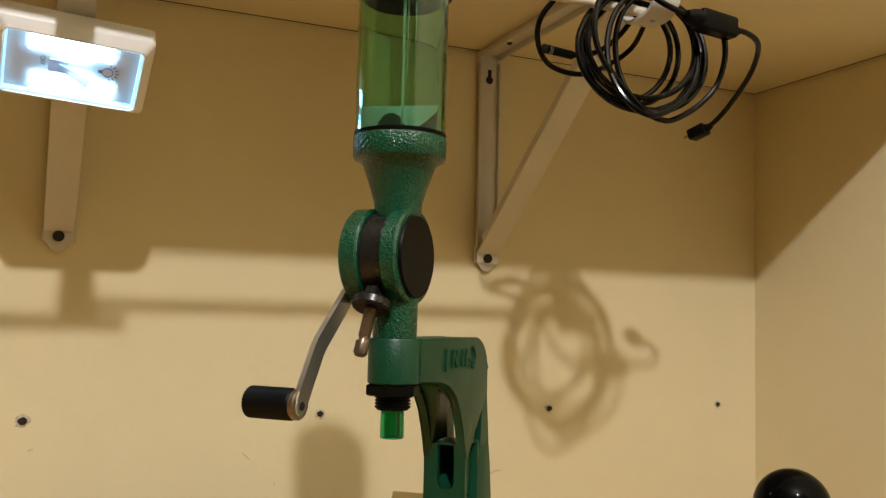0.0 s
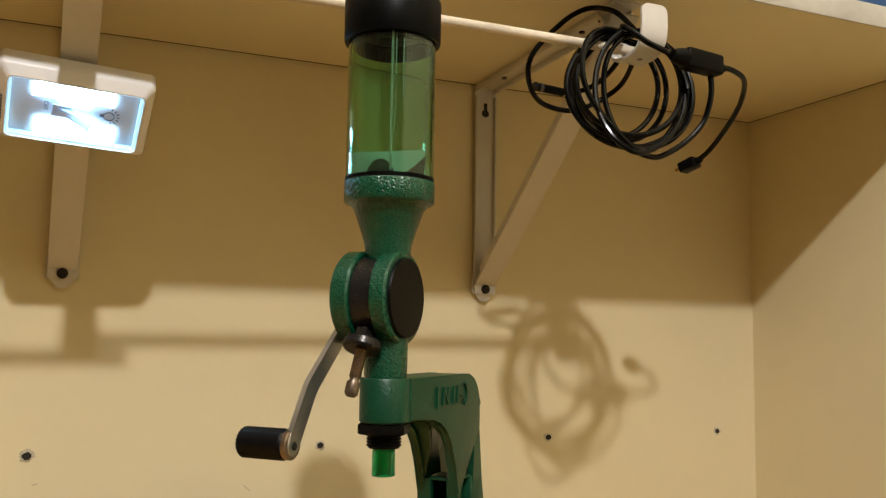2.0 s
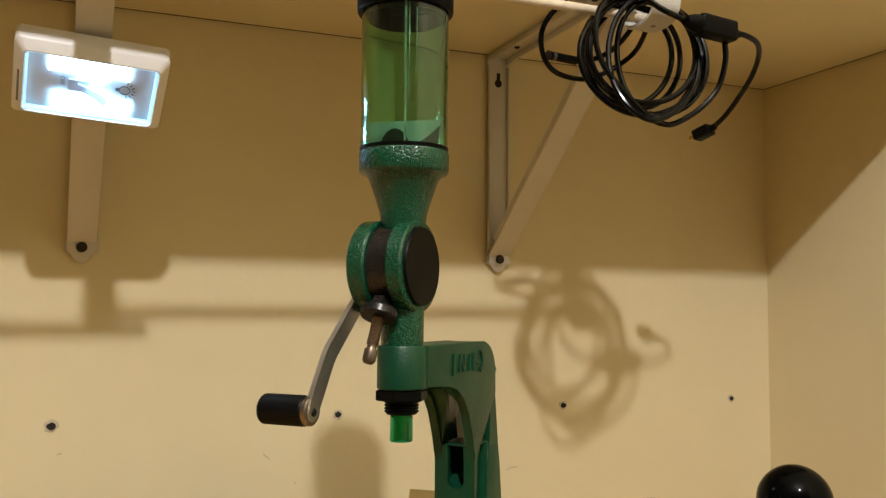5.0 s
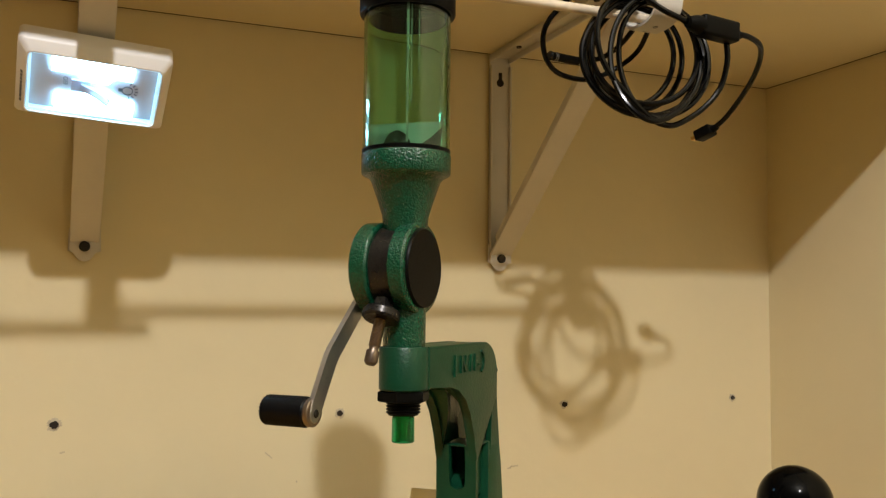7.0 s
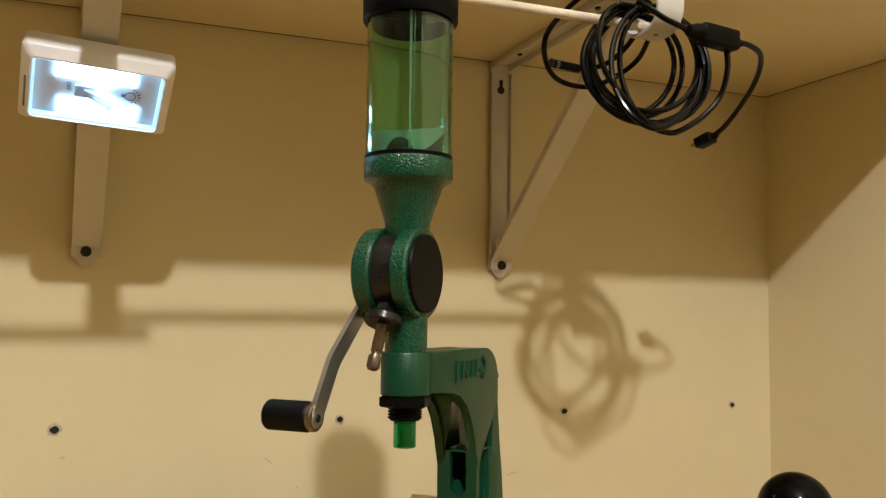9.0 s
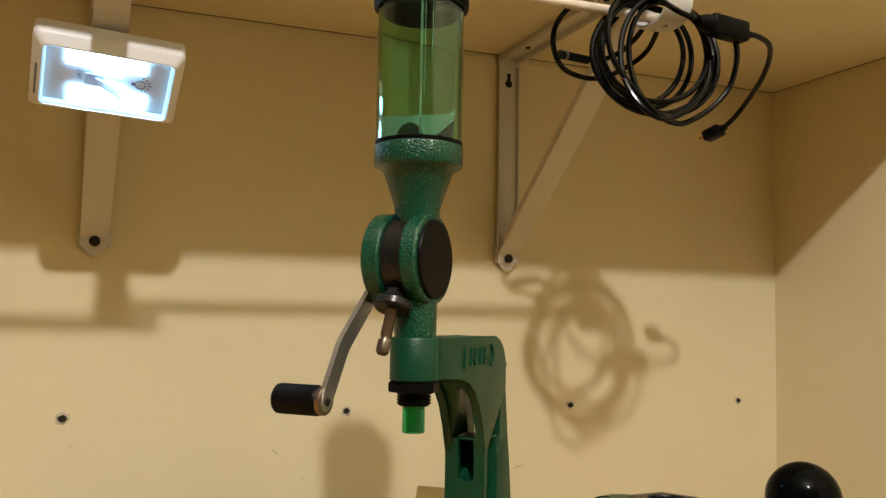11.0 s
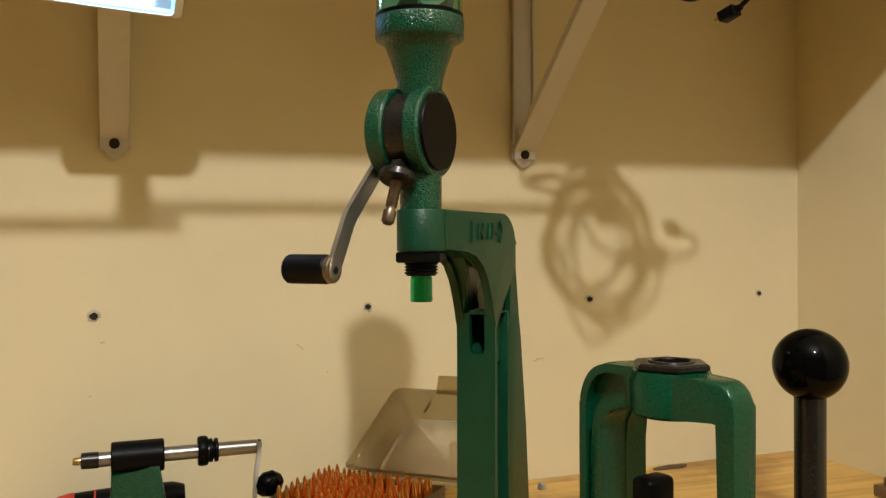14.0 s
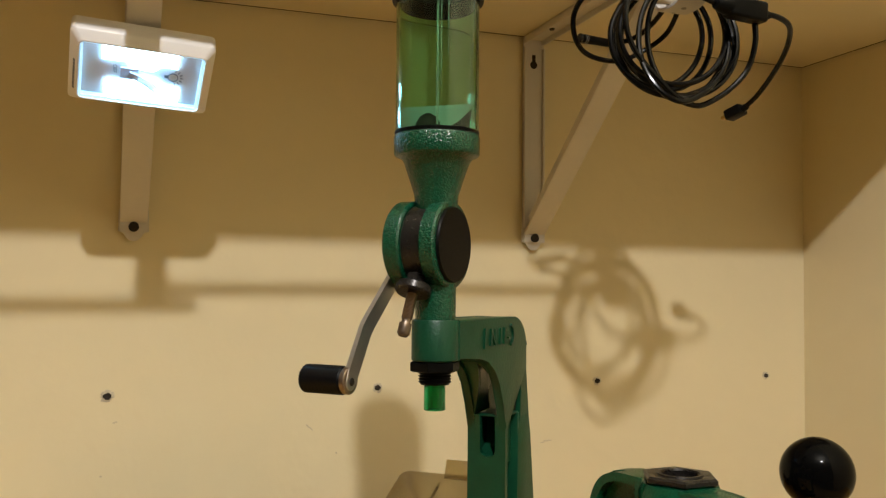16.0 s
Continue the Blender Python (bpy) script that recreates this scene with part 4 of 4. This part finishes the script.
    prism(bm, [(-0.0100, 1.0492), (0.0120, 1.0500), (0.0400, 1.0558), (0.0446, 1.0552), (0.0455, 1.0530), (0.0455, FOOT_Z + 0.015), (0.0545, FOOT_Z + 0.015), (0.0545, 1.0440)]
          + arc(0.0415, 1.0625, 0.0130, 0, 85, 5) + [(0.0240, t), (-0.0100, t)], -0.0185, 0.0008, 0.0028)
    part("bridge", bm, PRESS_GREEN, pr)
    bm = B()
    lathe(bm, [(0.0220, 1.0490), (0.0242, 1.0510), (0.0246, 1.0700), (0.0225, 1.0756), (0.0150, 1.0765)], pose(NUT_X, 0, 0), 48)
    part("boss", bm, PRESS_GREEN, pr)
    part("foot", box(B(), (0.135, 0.060, 0.040), (-0.012, 0, FOOT_Z + 0.020), 0.006, None, 3), PRESS_GREEN, pr)
    # bushing nut with a threaded hole
    bm = B()
    lathe(bm, [(0.0126, 0.0), (0.0222, 0.0), (0.0236, 0.0010), (0.0236, 0.0032), (0.0218, 0.0044), (0.0126, 0.0044)], pose(NUT_X, 0, 1.0762, 0, 0, 18), 6, closed=False)
    nut = part("bushing_nut", bm, BLUED, pr, "dark hexagonal bushing nut", angle=15)
    bm = B()
    lathe(bm, [(0.0142, 1.0800), (0.0136, 1.0814), (0.0122, 1.0814), (0.0112, 1.0802), (0.0112, 1.0700)], pose(NUT_X, 0, 0), 40, closed=False)
    part("bushing", bm, BLUED, nut)
    # flat dark disc in place of the shade down the bore
    bm = B()
    lathe(bm, [(0.0111, 0), (0.0111, 0.0003)], pose(NUT_X, 0, 1.0766), 30)
    part("bore", bm, DARK_HOLE, nut)
    # ram with its dark head
    bm = B()
    rod(bm, (0, 0, 0.935), (0, 0, 0.985), 0.0125, 32)
    ram = part("ram", bm, STEEL, pr)
    bm = B()
    box(bm, (0.016, 0.024, 0.024), (-0.017, 0, 0.997), 0.004, None, 3)
    part("ram_head", bm, BLACK, ram, "black ram head")
    return pr


loading_press()


def press_handle():
    h = thing("press_handle", NEAR @ pose(1.3108, -0.3705, 0), "black steel press handle with a glossy ball knob", "handle")
    bm = B()
    bmesh.ops.create_uvsphere(bm, u_segments=48, v_segments=28, radius=0.0242, matrix=pose(0, 0, 1.0680))
    part("ball", bm, GLOSS_BLACK, h, "glossy black ball knob", angle=60)
    bm = B()
    rod(bm, (0, 0, FOOT_Z + 0.005), (0, 0, 1.0500), 0.0103, 32)
    part("shaft", bm, OXIDE, h, "dark steel shaft")
    bm = B()
    rod(bm, (0, 0, FOOT_Z), (0, 0, FOOT_Z + 0.02), 0.017, 32)
    part("socket", bm, PRESS_GREEN, h)
    return h


press_handle()


# ---- case trimmer ----
def case_trimmer():
    tr = thing("case_trimmer", pose(0.0, -0.105, 0), "green case trimmer with steel shaft and crank", "case trimmer")
    z = 0.9855
    bm = B()
    rod(bm, (0.853, 0, z), (0.9755, 0, z), 0.0058, 28)
    shaft = part("shaft", bm, STEEL, tr, "bright steel shaft")
    bm = B()
    rod(bm, (0.8625, 0, z), (0.9025, 0, z), 0.0128, 40, 0.0010)
    part("bearing_sleeve", bm, BLACK, tr, "black bearing sleeve")
    bm = B()
    rod(bm, (0.8405, 0, z), (0.8535, 0, z), 0.0064, 24)
    part("cutter_head", bm, BLUED, shaft)
    bm = B()
    lathe(bm, [(0.0024, 0), (0.0030, 0.002), (0.0030, 0.007)], axis_frame((0.8345, 0, z), (0.8415, 0, z)), 18)
    part("pilot", bm, BRASS, shaft, "brass pilot tip")
    bm = B()
    knurl(bm, (0.9285, 0, z), (0.9365, 0, z), 0.0122, 40, 0.0006, 4)
    part("stop_collar", bm, BLACK, shaft)
    bm = B()
    rod(bm, (0.9372, 0, z), (0.9402, 0, z), 0.0096, 36)
    rod(bm, (0.9398, 0, z), (0.9418, 0, z), 0.0070, 36)
    rod(bm, (0.9415, 0, z), (0.9445, 0, z), 0.0096, 36)
    part("grooved_collar", bm, BLACK, shaft)
    bm = B()
    ribbon(bm, smooth_path([(0.9775, -0.001, z + 0.005), (0.9770, -0.003, z - 0.006), (0.9735, -0.010, z - 0.024), (0.9715, -0.014, z - 0.046)], 5), 0.006, 0.003, (0, 1, 0.1))
    crank = part("crank", bm, ALU, tr, "pale steel crank")
    bm = B()
    rod(bm, (0.976, 0, z + 0.0015), (0.9795, 0, z + 0.0015), 0.0042, 20)
    part("crank_bolt", bm, BLUED, crank)
    bm = B()
    lathe(bm, [(0.004, 0), (0.0075, 0.003), (0.0105, 0.010), (0.0095, 0.018), (0.0045, 0.0230)], axis_frame((0.9735, -0.012, z - 0.033), (0.998, -0.006, z - 0.026)), 32)
    part("crank_knob", bm, GLOSS_BLACK, crank, "glossy black crank knob")
    bm = B()
    prism(bm, [(0.8625, z - 0.0105), (0.8905, z - 0.0090), (0.8925, z - 0.0045), (0.8985, z - 0.0045), (0.9045, z - 0.045), (0.8990, BENCH_Z + 0.012), (0.860, BENCH_Z + 0.012)], -0.011, 0.011, 0.0015)
    part("body", bm, HAMMER, tr, "green hammertone casting")
    part("base", box(B(), (0.150, 0.110, 0.0125), (0.860, 0.032, BENCH_Z + 0.00625), 0.003), HAMMER, tr)
    return tr


case_trimmer()


def screwdriver():
    a, b = Vector((0.795, -0.036, 0.9290)), Vector((0.921, -0.036, 0.9288))
    s = thing("screwdriver", axis_frame(a, b), "red and black screwdriver propped behind the trimmer", "screwdriver")
    L = (b - a).length
    part("blade", lathe(B(), [(0.002, -0.085), (0.003, -0.08), (0.003, 0.004)], None, 16), STEEL, s)
    part("handle", lathe(B(), [(0.006, 0), (0.0098, 0.008), (0.0085, 0.016), (0.0125, 0.030), (0.0145, 0.060), (0.0150, L - 0.01), (0.012, L)], None, 32), BLACK, s, "black handle")
    part("red_band", lathe(B(), [(0.0101, 0.0085), (0.0090, 0.016), (0.0106, 0.022)], None, 32, closed=False), RED, s, "red grip band")
    part("red_band", lathe(B(), [(0.0110, 0.0225), (0.0129, 0.030), (0.0133, 0.036)], None, 32, closed=False), RED, s, "red grip band")
    part("red_band", lathe(B(), [(0.0142, 0.0515), (0.0147, 0.053)], None, 32, closed=False), RED, s, "red grip band")
    return s


screwdriver()


# ---- bullets in an open box ----
PX, PY = Vector((0.72, -0.69, 0)), Vector((-0.69, -0.72, 0))
BACK = Vector((1.042, -0.086, 0))


def bullet_box():
    m = Matrix.Translation((BACK.x, BACK.y, 0)) @ Matrix((PX, -PY, Vector((0, 0, 1)))).transposed().to_4x4()
    bx = thing("bullet_box", m, "shallow smoky plastic box full of standing bullets", "box")
    w, d = 0.108, 0.090
    cx, cy = 0.048, -0.039
    part("floor_panel", box(B(), (w, d, 0.028), (cx, cy, BENCH_Z + 0.014), 0.003), STAIN, bx, "dark foam block")
    for name, size, at in (("side", (0.002, d + 0.008, 0.050), (cx - w / 2 - 0.004, cy, BENCH_Z + 0.025)), ("side", (0.002, d + 0.008, 0.050), (cx + w / 2 + 0.004, cy, BENCH_Z + 0.025)),
                           ("end", (w + 0.006, 0.002, 0.050), (cx, cy - d / 2 - 0.003, BENCH_Z + 0.025)), ("end", (w + 0.006, 0.002, 0.050), (cx, cy + d / 2 + 0.003, BENCH_Z + 0.025))):
        part(name, box(B(), size, at, 0.0008), SMOKE, bx)
    return bx


bullet_box()
first = None
rnd = random.Random(9)
for i in range(11):
    for j in range(9):
        q = BACK + PX * (0.0096 * i + rnd.uniform(-0.0008, 0.0008)) + PY * (0.0096 * j + rnd.uniform(-0.0008, 0.0008))
        pm = pose(q.x, q.y, BENCH_Z + 0.028 + rnd.uniform(-0.001, 0.001), rnd.uniform(-3, 3), rnd.uniform(-3, 3), 0)
        if first is None:
            bm = B()
            lathe(bm, [(0.0028, 0), (0.0033, 0.0010), (0.0033, 0.0130), (0.0030, 0.0180), (0.0023, 0.0245), (0.0013, 0.0300), (0.0006, 0.0320)], None, 12)
            first = part("bullet", bm, COPPER)
            tagged(first, "pointed copper jacketed bullet standing in the box", "bullet", "bullets in the box")
            first.matrix_world = pm
        else:
            copy_thing(first, pm)


def box_lid():
    """A smoky lid that leans with its hollow side towards the room."""
    tl, tr_, bl = Vector((1.118, -0.030, 1.0130)), Vector((1.2045, -0.1140, 1.0150)), Vector((1.0470, -0.1000, 0.9590))
    u = (tr_ - tl).normalized()
    dn = (bl - tl)
    wd, ht = (tr_ - tl).length, dn.length
    v = (dn - dn.dot(u) * u).normalized()
    nrm = u.cross(v).normalized()
    if nrm.y > 0:
        nrm = -nrm
    m = Matrix((u, v, nrm)).transposed().to_4x4()
    m.translation = tl
    lid = thing("box_lid", m, "smoky translucent plastic lid leaning open against the wall", "lid")
    def loop(bm, inset, depth, rr):
        pts = []
        for cx, cy, a0 in ((wd - inset - rr, ht - inset - rr, 0), (inset + rr, ht - inset - rr, 90), (inset + rr, inset + rr, 180), (wd - inset - rr, inset + rr, 270)):
            for k in range(5):
                t = radians(a0 + 22.5 * k)
                pts.append(bm.verts.new((cx + rr * math.cos(t), cy + rr * math.sin(t), depth)))
        return pts
    bm = B()
    ls = [loop(bm, 0.0, 0.0, 0.008), loop(bm, 0.0012, 0.0012, 0.008), loop(bm, 0.0055, -0.002, 0.007), loop(bm, 0.016, -0.020, 0.005), loop(bm, 0.0175, -0.0215, 0.005)]
    for a, b in zip(ls, ls[1:]):
        for k in range(20):
            bm.faces.new((a[k], a[(k + 1) % 20], b[(k + 1) % 20], b[k]))
    bm.faces.new(ls[-1])
    bmesh.ops.solidify(bm, geom=bm.faces[:], thickness=0.0014)
    part("shell", bm, SMOKE, lid)
    part("latch", box(B(), (0.042, 0.018, 0.0022), (wd * 0.56, -0.004, 0.004), 0.0008, pose(0, 0, 0, -38)), SMOKE, lid, "flat smoky latch tab")
    part("rib", box(B(), (0.0025, 0.020, 0.002), (wd * 0.32, 0.013, -0.009), 0.0008, pose(0, 0, 0, 0, 0, 0)), SMOKE, lid)
    return lid


box_lid()

# ---- small things ----
cup = thing("metal_cup", pose(1.272, -0.036, BENCH_Z), "tiny aluminium cup on the bench", "cup")
part("shell", lathe(B(), [(0.0050, 0), (0.0048, 0.0010), (0.0040, 0.0055), (0.0036, 0.0062), (0.0030, 0.0062)], None, 20), ALU, cup)
socket = thing("small_fitting", pose(1.578, -0.184, BENCH_Z), "small dull metal fitting on the bench", "fitting")
part("base", box(B(), (0.030, 0.022, 0.012), (0.004, 0, 0.006), 0.002), BRONZE, socket)
part("stud", lathe(B(), [(0.006, 0.012), (0.006, 0.018), (0.0045, 0.020)], None, 20), BRONZE, socket)


def blue_bundle():
    bm = B()
    box(bm, (0.30, 0.22, 0.10), (0, 0, 0.05))
    bmesh.ops.subdivide_edges(bm, edges=bm.edges[:], cuts=14, use_grid_fill=True)
    for v in bm.verts:
        k = min(1.0, v.co.z / 0.02)
        n = noise.noise_vector(v.co * 18) * 0.012 + noise.noise_vector(v.co * 50) * 0.004
        v.co += n * k
        v.co.z = max(v.co.z, 0.0005)
    ob = part("blue_bag", bm, BLUE, angle=60)
    ob.matrix_world = pose(1.465, -0.190, SHELF_Z + 0.0192)
    return tagged(ob, "crumpled blue woven plastic bag on the shelf", "bag")


blue_bundle()
